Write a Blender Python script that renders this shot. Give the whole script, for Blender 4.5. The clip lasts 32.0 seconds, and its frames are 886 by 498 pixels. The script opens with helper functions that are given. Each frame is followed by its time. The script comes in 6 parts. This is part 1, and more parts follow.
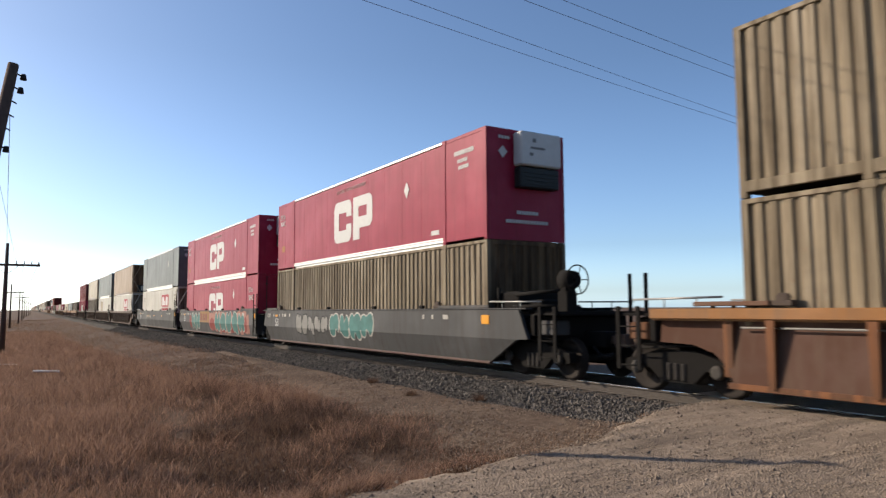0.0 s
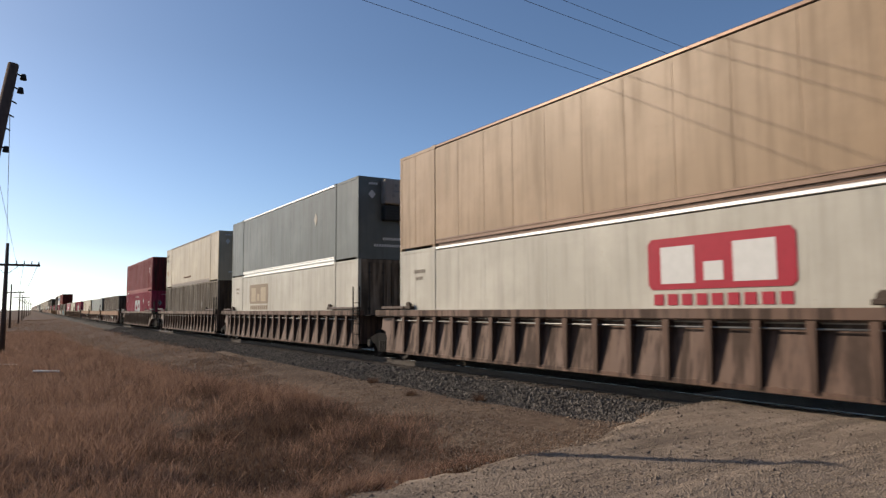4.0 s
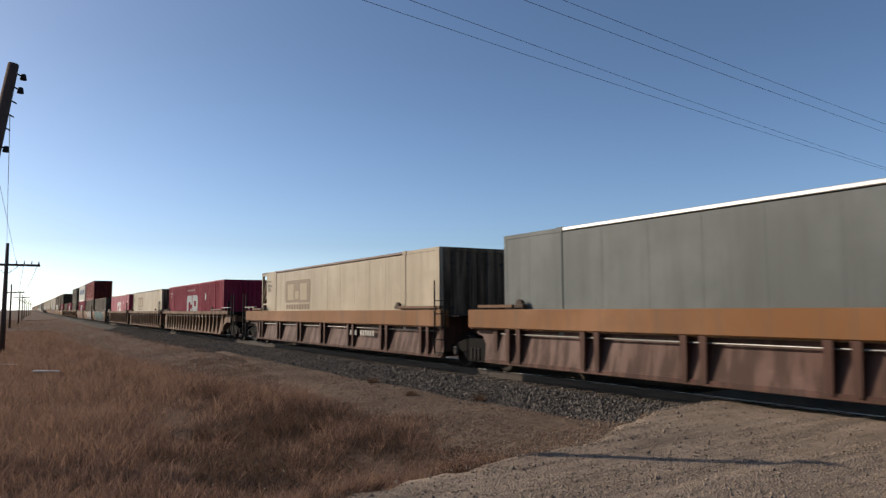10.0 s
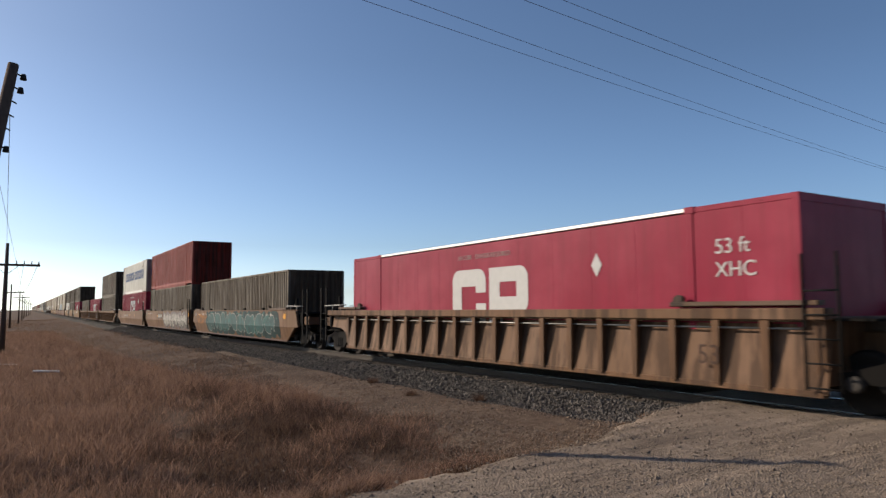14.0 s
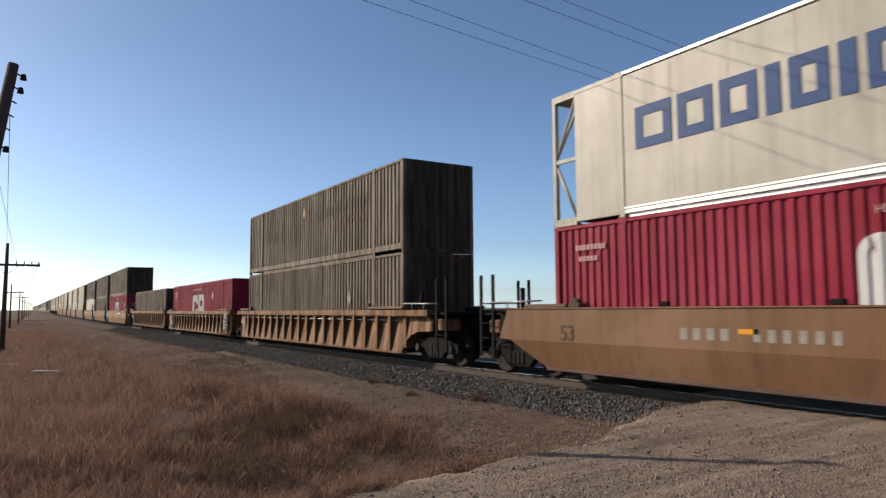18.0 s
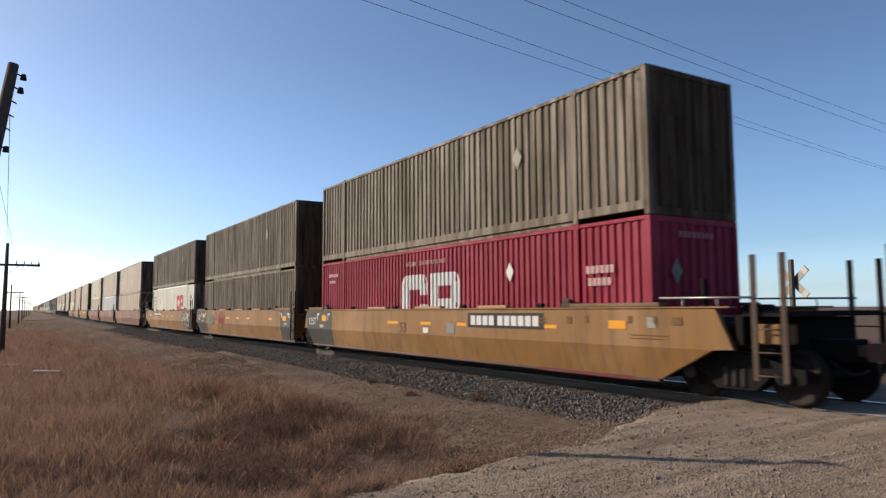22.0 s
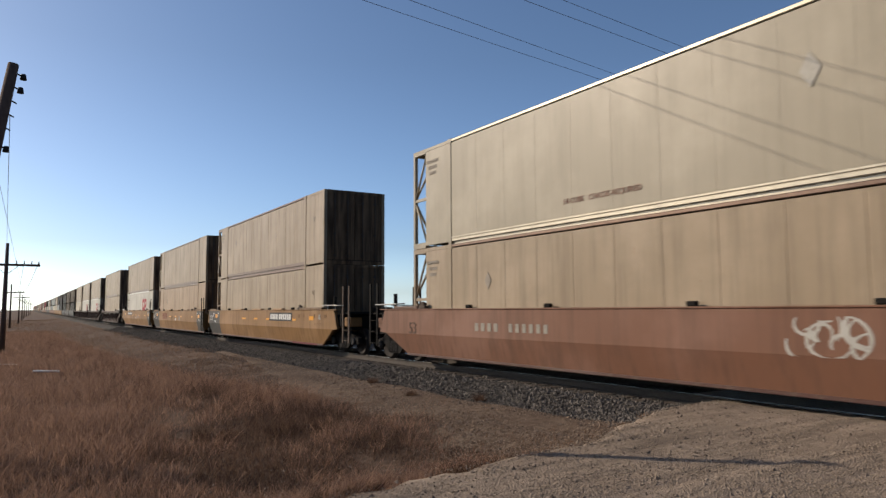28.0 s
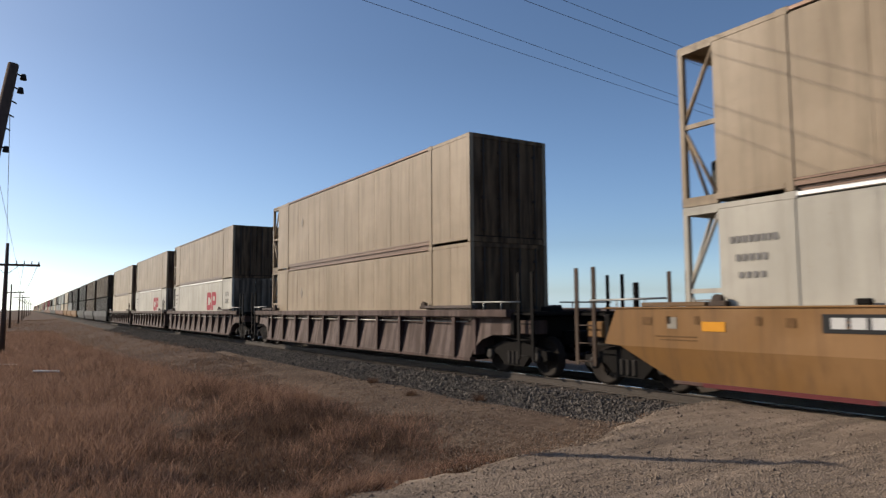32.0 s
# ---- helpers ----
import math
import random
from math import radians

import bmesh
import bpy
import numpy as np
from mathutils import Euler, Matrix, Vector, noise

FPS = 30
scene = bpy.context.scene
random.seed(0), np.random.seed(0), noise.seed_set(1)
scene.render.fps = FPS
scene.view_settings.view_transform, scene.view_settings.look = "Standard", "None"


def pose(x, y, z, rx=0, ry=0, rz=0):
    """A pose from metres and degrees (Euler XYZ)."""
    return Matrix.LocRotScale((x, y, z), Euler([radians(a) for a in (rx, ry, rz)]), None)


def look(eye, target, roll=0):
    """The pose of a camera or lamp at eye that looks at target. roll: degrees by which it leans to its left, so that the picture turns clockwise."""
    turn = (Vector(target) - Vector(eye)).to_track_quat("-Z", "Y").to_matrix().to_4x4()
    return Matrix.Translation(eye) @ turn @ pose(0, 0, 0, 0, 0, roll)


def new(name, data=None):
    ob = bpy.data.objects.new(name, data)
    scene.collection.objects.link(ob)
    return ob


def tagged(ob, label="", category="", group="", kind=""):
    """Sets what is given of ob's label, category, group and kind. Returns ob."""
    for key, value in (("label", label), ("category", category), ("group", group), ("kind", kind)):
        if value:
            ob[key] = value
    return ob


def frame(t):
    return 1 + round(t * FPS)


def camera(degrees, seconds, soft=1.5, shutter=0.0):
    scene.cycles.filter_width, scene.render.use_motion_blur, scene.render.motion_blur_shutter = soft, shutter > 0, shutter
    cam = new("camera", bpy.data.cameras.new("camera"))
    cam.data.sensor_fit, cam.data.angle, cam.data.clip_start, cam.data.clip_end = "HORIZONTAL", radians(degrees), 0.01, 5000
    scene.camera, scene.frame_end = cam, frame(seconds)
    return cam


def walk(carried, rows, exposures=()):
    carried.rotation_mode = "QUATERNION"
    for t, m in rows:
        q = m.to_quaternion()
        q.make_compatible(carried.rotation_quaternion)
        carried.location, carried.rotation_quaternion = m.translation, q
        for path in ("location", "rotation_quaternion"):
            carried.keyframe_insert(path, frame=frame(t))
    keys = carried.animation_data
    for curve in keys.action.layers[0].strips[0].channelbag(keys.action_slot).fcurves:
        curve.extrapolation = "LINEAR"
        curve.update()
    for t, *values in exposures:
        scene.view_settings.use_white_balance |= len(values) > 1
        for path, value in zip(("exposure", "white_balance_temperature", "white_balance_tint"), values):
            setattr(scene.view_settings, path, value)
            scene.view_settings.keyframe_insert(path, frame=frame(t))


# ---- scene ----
import functools

# ---------------------------------------------------------------- camera
EYE_Z = 1.56                      # above the rail heads
cam = camera(65.0, 32.0, soft=1.35, shutter=0.12)
YAW, PITCH, ROLL = 31.77, 4.97, -0.35
AIM = Vector((math.sin(radians(YAW)) * math.cos(radians(PITCH)), math.cos(radians(YAW)) * math.cos(radians(PITCH)), math.sin(radians(PITCH))))
STAND = look((0, 0, EYE_Z), Vector((0, 0, EYE_Z)) + AIM * 50, ROLL)
EXPOSURES = [(0, 0.60), (1, 0.45), (2, 0.25), (3, 0.30), (4, 0.25), (4.5, 0.28), (6.5, 0.42), (7, 0.45), (8, 0.35), (9, 0.20), (10, 0.15), (11, 0.05), (12, 0.20), (13, 0.15), (13.5, 0.14), (15.5, 0.50), (16, 0.55), (17, 0.60), (18, 0.30), (19, 0.55), (20, 0.25), (21, 0.30), (22, 0.50), (23, 0.65), (24, 0.62), (25, 0.30), (25.5, 0.28), (27.5, 0.20), (32, 0.20)]
walk(cam, [(0, STAND), (32, STAND)], EXPOSURES)

# ---------------------------------------------------------------- world and sun
SUN_EL, SUN_AZ = 26.0, -40.5      # degrees; azimuth from +y towards +x
world = bpy.data.worlds.new("sky")
scene.world = world
world.use_nodes = True
wn = world.node_tree.nodes
sky = wn.new("ShaderNodeTexSky")
sky.sky_type, sky.sun_disc = "NISHITA", False
sky.sun_elevation, sky.sun_rotation = radians(SUN_EL), radians(SUN_AZ)
sky.altitude, sky.air_density, sky.dust_density, sky.ozone_density = 400, 0.85, 1.7, 3.4
wn["Background"].inputs[1].default_value = 0.102
tint = wn.new("ShaderNodeMix")
tint.data_type, tint.blend_type = "RGBA", "MULTIPLY"
tint.inputs[0].default_value = 1.0
height = wn.new("ShaderNodeSeparateXYZ")                 # pale haze towards the horizon
world.node_tree.links.new(wn.new("ShaderNodeTexCoord").outputs["Generated"], height.inputs[0])
haze = wn.new("ShaderNodeValToRGB")
haze.color_ramp.elements[0].position, haze.color_ramp.elements[0].color = 0.0, (2.3, 2.75, 3.3, 1)
haze.color_ramp.elements[1].position, haze.color_ramp.elements[1].color = 0.34, (0.97, 1.0, 1.02, 1)
for spot, shade in ((0.025, (1.55, 1.70, 1.90, 1)), (0.09, (1.14, 1.20, 1.28, 1))):
    haze.color_ramp.elements.new(spot).color = shade
world.node_tree.links.new(height.outputs["Z"], haze.inputs[0])
world.node_tree.links.new(haze.outputs[0], tint.inputs[7])
world.node_tree.links.new(sky.outputs[0], tint.inputs[6])
world.node_tree.links.new(tint.outputs[2], wn["Background"].inputs[0])

sun = new("sun", bpy.data.lights.new("sun", "SUN"))
sun.data.energy, sun.data.angle, sun.data.color = 4.7, radians(0.45), (1.0, 0.85, 0.68)
to_sun = Vector((math.sin(radians(SUN_AZ)) * math.cos(radians(SUN_EL)), math.cos(radians(SUN_AZ)) * math.cos(radians(SUN_EL)), math.sin(radians(SUN_EL))))
sun.matrix_world = look(to_sun * 50, (0, 0, 0))

# ---------------------------------------------------------------- the line of the track
TRACK_X, BEND, CLIMB = 11.375, 0.01615, 0.0028


def ramp(y):
    s = min(max((y - 10) / 140, 0), 1)
    return 140 * (s ** 3 - s ** 4 / 2) + max(y - 150, 0)


def slope(y):
    s = min(max((y - 10) / 140, 0), 1)
    return 3 * s * s - 2 * s ** 3


def track(y):
    """x and z of the track's axis at y."""
    return TRACK_X + BEND * ramp(y), CLIMB * ramp(y)


def on_track(y, z=0.0):
    """The pose on the track at y, turned along it, z above the rail heads."""
    x, rise = track(y)
    k = slope(y)
    return pose(x, y, rise + z, math.degrees(math.atan(CLIMB * k)), 0, -math.degrees(math.atan(BEND * k)))


def run(t):
    """How far the train has gone at t seconds."""
    return 18.3 * t - 0.0125 * t * t if t < 20 else 361 + 17.8 * (t - 20)


# ---------------------------------------------------------------- materials
def nodes_of(name):
    m = bpy.data.materials.new(name)
    m.use_nodes = True
    nt = m.node_tree
    return m, nt, nt.nodes["Principled BSDF"]


def add(nt, kind, **values):
    n = nt.nodes.new(kind)
    for k, v in values.items():
        n.inputs[k].default_value = v
    return n


def coords(nt, scale=(1, 1, 1)):
    tc = nt.nodes.new("ShaderNodeTexCoord")
    mp = nt.nodes.new("ShaderNodeMapping")
    mp.inputs["Scale"].default_value = scale
    nt.links.new(tc.outputs["Object"], mp.inputs["Vector"])
    return mp.outputs[0]


def noise_at(nt, scale, detail=4.0, stretch=(1, 1, 1), rough=0.55):
    n = add(nt, "ShaderNodeTexNoise", Scale=scale, Detail=detail, Roughness=rough)
    nt.links.new(coords(nt, stretch), n.inputs["Vector"])
    return n.outputs["Fac"]


def steps(nt, fac, lo, hi):
    r = nt.nodes.new("ShaderNodeMapRange")
    r.interpolation_type = "SMOOTHSTEP"
    r.inputs["From Min"].default_value, r.inputs["From Max"].default_value = lo, hi
    nt.links.new(fac, r.inputs["Value"])
    return r.outputs[0]


def mix(nt, fac, a, b, mode="MIX"):
    n = nt.nodes.new("ShaderNodeMix")
    n.data_type, n.blend_type = "RGBA", mode
    for s, v in ((n.inputs[0], fac), (n.inputs[6], a), (n.inputs[7], b)):
        if isinstance(v, (int, float)):
            s.default_value = v
        elif isinstance(v, tuple):
            s.default_value = (*v, 1)
        else:
            nt.links.new(v, s)
    return n.outputs[2]


def bump(nt, bsdf, fac, strength, distance):
    b = add(nt, "ShaderNodeBump", Strength=strength, Distance=distance)
    nt.links.new(fac, b.inputs["Height"])
    nt.links.new(b.outputs[0], bsdf.inputs["Normal"])


@functools.lru_cache(None)
def paint(name, colour, dirt=(0.10, 0.075, 0.055), wear=0.5, rough=0.5, metal=0.0, lo=0.42, hi=0.76, gloss=0.2):
    """Weathered paint on steel: grime that runs down, faded patches, fine grain."""
    m, nt, b = nodes_of(name)
    streak = steps(nt, noise_at(nt, 1.0, 7, (4.5, 4.5, 0.30), 0.62), lo, hi)
    patch = steps(nt, noise_at(nt, 0.55, 5), 0.40, 0.72)
    grain = noise_at(nt, 38, 3)
    faded = tuple(min(c * 1.18 + 0.02, 0.95) for c in colour)
    c = mix(nt, patch, colour, faded)
    gate = nt.nodes.new("ShaderNodeMath")
    gate.operation = "MULTIPLY"
    nt.links.new(streak, gate.inputs[0])
    gate.inputs[1].default_value = wear
    c = mix(nt, gate.outputs[0], c, dirt)
    film = steps(nt, noise_at(nt, 1.0, 7, (0.8, 0.8, 1.7), 0.65), 0.46, 0.70)
    g3 = nt.nodes.new("ShaderNodeMath")
    g3.operation = "MULTIPLY"
    nt.links.new(film, g3.inputs[0])
    g3.inputs[1].default_value = wear * 0.5
    c = mix(nt, g3.outputs[0], c, tuple(v * 0.55 + d * 0.35 + 0.012 for v, d in zip(colour, dirt)))
    speck = steps(nt, noise_at(nt, 9, 6), 0.66, 0.74)
    g2 = nt.nodes.new("ShaderNodeMath")
    g2.operation = "MULTIPLY"
    nt.links.new(speck, g2.inputs[0])
    g2.inputs[1].default_value = wear * 0.55
    c = mix(nt, g2.outputs[0], c, (0.16, 0.07, 0.035))
    nt.links.new(c, b.inputs["Base Color"])
    b.inputs["Roughness"].default_value, b.inputs["Metallic"].default_value = rough, metal
    b.inputs["Specular IOR Level"].default_value = gloss
    sheen = nt.nodes.new("ShaderNodeMapRange")               # dirt dulls the paint
    sheen.inputs["To Min"].default_value, sheen.inputs["To Max"].default_value = rough, min(rough + 0.3, 0.95)
    nt.links.new(gate.outputs[0], sheen.inputs["Value"])
    nt.links.new(sheen.outputs[0], b.inputs["Roughness"])
    bump(nt, b, grain, 0.08, 0.01)
    return m


@functools.lru_cache(None)
def plain(name, colour, rough=0.6, metal=0.0, vary=0.25, scale=14.0):
    m, nt, b = nodes_of(name)
    f = noise_at(nt, scale, 5)
    c = mix(nt, f, tuple(x * (1 - vary) for x in colour), tuple(min(x * (1 + vary), 1) for x in colour))
    nt.links.new(c, b.inputs["Base Color"])
    b.inputs["Roughness"].default_value, b.inputs["Metallic"].default_value = rough, metal
    b.inputs["Specular IOR Level"].default_value = 0.15
    bump(nt, b, f, 0.15, 0.01)
    return m


def soil(name, low, high, spots, scale=2.2, bumps=0.03):
    m, nt, b = nodes_of(name)
    big = steps(nt, noise_at(nt, 0.25, 5), 0.35, 0.68)
    mid = noise_at(nt, scale, 6)
    fine = noise_at(nt, 30, 6, rough=0.7)
    clod = noise_at(nt, 7.5, 5, rough=0.62)
    c = mix(nt, big, low, high)
    c = mix(nt, steps(nt, clod, 0.44, 0.66), c, mix(nt, 1.0, c, (0.55, 0.53, 0.52), "MULTIPLY"))
    c = mix(nt, steps(nt, mid, 0.42, 0.70), c, spots)
    c = mix(nt, fine, mix(nt, 1.0, c, (0.62, 0.62, 0.62), "MULTIPLY"), mix(nt, 1.0, c, (1.3, 1.3, 1.3), "MULTIPLY"))
    nt.links.new(c, b.inputs["Base Color"])
    b.inputs["Roughness"].default_value = 0.95
    b.inputs["Specular IOR Level"].default_value = 0.15
    rise = nt.nodes.new("ShaderNodeMath")
    rise.operation = "MULTIPLY_ADD"
    nt.links.new(clod, rise.inputs[0])
    rise.inputs[1].default_value = 3.0
    nt.links.new(fine, rise.inputs[2])
    bump(nt, b, rise.outputs[0], 0.8, bumps)
    return m


def gravelly(name, low, high, scale, bumps=0.02, furrow=0.0, speckle=1.0):
    """Crushed stone: cells of several sizes, each its own tone, with dust between them."""
    m, nt, b = nodes_of(name)
    c = mix(nt, steps(nt, noise_at(nt, 0.5, 5), 0.35, 0.68), low, high)
    c = mix(nt, steps(nt, noise_at(nt, 1.0, 4, (0.35, 2.4, 1)), 0.45, 0.72), c, tuple(v * 0.68 for v in low))
    heights = []
    for k, strength in ((1.0, 0.42 * speckle), (0.38, 0.28 * speckle)):
        v = add(nt, "ShaderNodeTexVoronoi", Scale=scale * k)
        nt.links.new(coords(nt), v.inputs["Vector"])
        tone = nt.nodes.new("ShaderNodeMapRange")
        tone.inputs["To Min"].default_value, tone.inputs["To Max"].default_value = 1 - strength * 0.75, 1 + strength
        nt.links.new(v.outputs["Color"], tone.inputs["Value"])
        c = mix(nt, 1.0, c, tone.outputs[0], "MULTIPLY")
        heights.append(v.outputs["Distance"])
    h = nt.nodes.new("ShaderNodeMath")
    h.operation = "SUBTRACT"
    h.inputs[0].default_value = 1.0
    nt.links.new(heights[0], h.inputs[1])
    ridge = nt.nodes.new("ShaderNodeMath")
    ridge.operation = "MULTIPLY_ADD"
    nt.links.new(noise_at(nt, 1.0, 5, (0.4, 4.5, 1)), ridge.inputs[0])
    ridge.inputs[1].default_value = furrow
    nt.links.new(h.outputs[0], ridge.inputs[2])
    nt.links.new(c, b.inputs["Base Color"])
    b.inputs["Roughness"].default_value = 0.95
    b.inputs["Specular IOR Level"].default_value = 0.15
    bump(nt, b, ridge.outputs[0], 0.9, bumps)
    return m


def blade(name, a, b_):
    """Dry stems: each its own tone, letting some light through."""
    m, nt, b = nodes_of(name)
    g = nt.nodes.new("ShaderNodeNewGeometry")
    c = mix(nt, g.outputs["Random Per Island"], a, b_)
    nt.links.new(c, b.inputs["Base Color"])
    b.inputs["Roughness"].default_value = 0.9
    b.inputs["Specular IOR Level"].default_value = 0.1
    t = nt.nodes.new("ShaderNodeBsdfTranslucent")
    nt.links.new(c, t.inputs["Color"])
    w = nt.nodes.new("ShaderNodeMixShader")
    w.inputs[0].default_value = 0.45
    nt.links.new(b.outputs[0], w.inputs[1])
    nt.links.new(t.outputs[0], w.inputs[2])
    nt.links.new(w.outputs[0], nt.nodes["Material Output"].inputs["Surface"])
    return m


def pieces(name, a, b_, rough=0.9):
    """For many small loose pieces in one mesh: each its own tone."""
    m, nt, b = nodes_of(name)
    g = nt.nodes.new("ShaderNodeNewGeometry")
    c = mix(nt, g.outputs["Random Per Island"], a, b_)
    nt.links.new(c, b.inputs["Base Color"])
    b.inputs["Roughness"].default_value = rough
    b.inputs["Specular IOR Level"].default_value = 0.2
    return m


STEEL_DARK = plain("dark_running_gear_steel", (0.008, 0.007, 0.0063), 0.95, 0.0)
STEEL_GREY = plain("grey_galvanised_steel", (0.245, 0.238, 0.224), 0.45, 0.6)
ALU = plain("bright_aluminium_rail", (0.62, 0.61, 0.58), 0.45, 0.6, 0.15)
RAIL_STEEL = plain("worn_rail_side", (0.062, 0.053, 0.046), 0.9, 0.0)
RAIL_HEAD = plain("polished_rail_head", (0.55, 0.54, 0.53), 0.22, 0.95, 0.1)
TIE_WOOD = plain("creosoted_tie_wood", (0.075, 0.060, 0.050), 0.9, 0, 0.35, 20)
POLE_WOOD = plain("weathered_pole_wood", (0.085, 0.055, 0.042), 0.9, 0, 0.4, 12)
BLACK = plain("black_rubber_and_plastic", (0.015, 0.015, 0.016), 0.6)
WIRE = plain("dull_copper_wire", (0.15, 0.17, 0.21), 0.6, 0.4)
WHITE_MARK = plain("white_marking_paint", (0.448, 0.442, 0.426), 0.55, 0, 0.12, 6)
RED_MARK = plain("red_marking_paint", (0.258, 0.0168, 0.0308), 0.55, 0, 0.15, 6)
BLUE_MARK = plain("blue_marking_paint", (0.0252, 0.056, 0.146), 0.55, 0, 0.2, 6)
FADED_MARK = plain("faded_pale_marking_paint", (0.21, 0.19, 0.158), 0.6, 0, 0.3, 9)
FADED_INK = plain("faded_grey_print", (0.20, 0.172, 0.14), 0.6, 0, 0.25, 6)
GREY_MARK = plain("grey_marking_paint", (0.154, 0.147, 0.14), 0.6, 0, 0.2, 6)
AMBER = plain("amber_reflective_panel", (0.52, 0.23, 0.018), 0.4, 0, 0.1, 6)
TEAL = plain("teal_spray_paint", (0.046, 0.125, 0.114), 0.6, 0, 0.5, 3)
SPRAY_WHITE = plain("pale_spray_paint", (0.308, 0.291, 0.258), 0.6, 0, 0.3, 5)
SPRAY_BLACK = plain("black_spray_paint", (0.016, 0.016, 0.017), 0.6, 0, 0.3, 5)
SPRAY_ORANGE = plain("orange_spray_paint", (0.25, 0.105, 0.03), 0.6, 0, 0.3, 5)
GLINT = plain("dark_unit_grille", (0.02, 0.022, 0.022), 0.5)

COLOURS = {
    "red": (0.208, 0.0066, 0.028), "rust": (0.185, 0.021, 0.024), "orange": (0.215, 0.027, 0.018), "tan": (0.185, 0.143, 0.088),
    "taupe": (0.132, 0.104, 0.072), "grey": (0.082, 0.091, 0.086), "dark": (0.0386, 0.0409, 0.0363), "white": (0.315, 0.295, 0.25),
    "cream": (0.300, 0.250, 0.178), "beige": (0.218, 0.165, 0.107), "sand": (0.228, 0.155, 0.092), "blue": (0.191, 0.209, 0.218), "charcoal": (0.05, 0.0478, 0.0409), "bone": (0.240, 0.208, 0.152),
}
NAMES_OF = {"red": "crimson red", "rust": "faded rust red", "orange": "orange red", "tan": "tan", "taupe": "dull taupe", "grey": "slate grey", "dark": "dark green-grey",
            "white": "white", "cream": "cream", "beige": "dusty beige", "sand": "sandy yellow", "blue": "pale blue-grey", "charcoal": "charcoal grey", "bone": "pale bone"}
CARS = {
    "orange": (0.135, 0.050, 0.016), "gunmetal": (0.0335, 0.0335, 0.0335), "brown": (0.092, 0.053, 0.036), "maroon": (0.070, 0.030, 0.020), "tan": (0.122, 0.061, 0.028),
    "ochre": (0.168, 0.080, 0.029), "yellow": (0.166, 0.084, 0.025), "pink": (0.130, 0.060, 0.035), "mauve": (0.0592, 0.0335, 0.0276), "amber": (0.158, 0.0668, 0.0197),
}
CAR_NAMES = {"orange": "orange-painted", "gunmetal": "dark grey", "brown": "rusty brown", "maroon": "red-brown", "tan": "tan brown", "ochre": "dirty yellow",
             "yellow": "golden yellow", "pink": "faded red-brown", "mauve": "dull maroon", "amber": "amber"}

# ---------------------------------------------------------------- mesh helpers
MESHES = {}


def box(bm, x0, x1, y0, y1, z0, z1, bevel=0.0):
    vs = [bm.verts.new((x, y, z)) for z in (z0, z1) for y in (y0, y1) for x in (x0, x1)]
    fs = [bm.faces.new([vs[i] for i in q]) for q in ((0, 2, 3, 1), (4, 5, 7, 6), (0, 1, 5, 4), (2, 6, 7, 3), (0, 4, 6, 2), (1, 3, 7, 5))]
    if bevel:
        bmesh.ops.bevel(bm, geom=list({e for f in fs for e in f.edges}), offset=bevel, segments=1, affect="EDGES")


def rod(bm, a, b, r, n=8, r2=None):
    a, b = Vector(a), Vector(b)
    q = (b - a).to_track_quat("Z", "Y")
    rings = []
    for p, rr in ((a, r), (b, r if r2 is None else r2)):
        rings.append([bm.verts.new(p + q @ Vector((rr * math.cos(2 * math.pi * i / n), rr * math.sin(2 * math.pi * i / n), 0))) for i in range(n)])
    for i in range(n):
        f = bm.faces.new((rings[0][i], rings[0][(i + 1) % n], rings[1][(i + 1) % n], rings[1][i]))
        f.smooth = True
    bm.faces.new(rings[0][::-1])
    bm.faces.new(rings[1])


def slab(bm, outline, axis, lo, hi):
    """A flat outline of (a, b) points, given thickness along axis ('x': points are y, z; 'y': x, z; 'z': x, y)."""
    put = {"x": lambda p, d: (d, p[0], p[1]), "y": lambda p, d: (p[0], d, p[1]), "z": lambda p, d: (p[0], p[1], d)}[axis]
    lower = [bm.verts.new(put(p, lo)) for p in outline]
    upper = [bm.verts.new(put(p, hi)) for p in outline]
    n = len(outline)
    bm.faces.new(lower[::-1])
    bm.faces.new(upper)
    for i in range(n):
        bm.faces.new((lower[i], lower[(i + 1) % n], upper[(i + 1) % n], upper[i]))


def disc(bm, profile, axis="x", n=20):
    """A lathe round the axis: profile of (radius, along)."""
    rings = []
    for r, d in profile:
        ring = []
        for i in range(n):
            c, s = r * math.cos(2 * math.pi * i / n), r * math.sin(2 * math.pi * i / n)
            ring.append(bm.verts.new((d, c, s) if axis == "x" else (c, d, s) if axis == "y" else (c, s, d)))
        rings.append(ring)
    for p, q in zip(rings, rings[1:]):
        for i in range(n):
            f = bm.faces.new((p[i], p[(i + 1) % n], q[(i + 1) % n], q[i]))
            f.smooth = True
    bm.faces.new(rings[0][::-1])
    bm.faces.new(rings[-1])


def mesh_of(key, material, shape):
    full = (key, material.name)
    if full not in MESHES:
        bm = bmesh.new()
        shape(bm)
        bmesh.ops.recalc_face_normals(bm, faces=bm.faces)
        me = bpy.data.meshes.new(key.split(":")[0])
        bm.to_mesh(me)
        bm.free()
        me.materials.append(material)
        MESHES[full] = me
    return MESHES[full]


def part(name, key, material, parent, shape, label="", at=None):
    """One mesh object under a thing or a part; alike shapes share their mesh by key."""
    ob = new(name, mesh_of(key, material, shape))
    ob.parent = parent
    if at is not None:
        ob.matrix_basis = at
    if label:
        tagged(ob, label)
    return ob


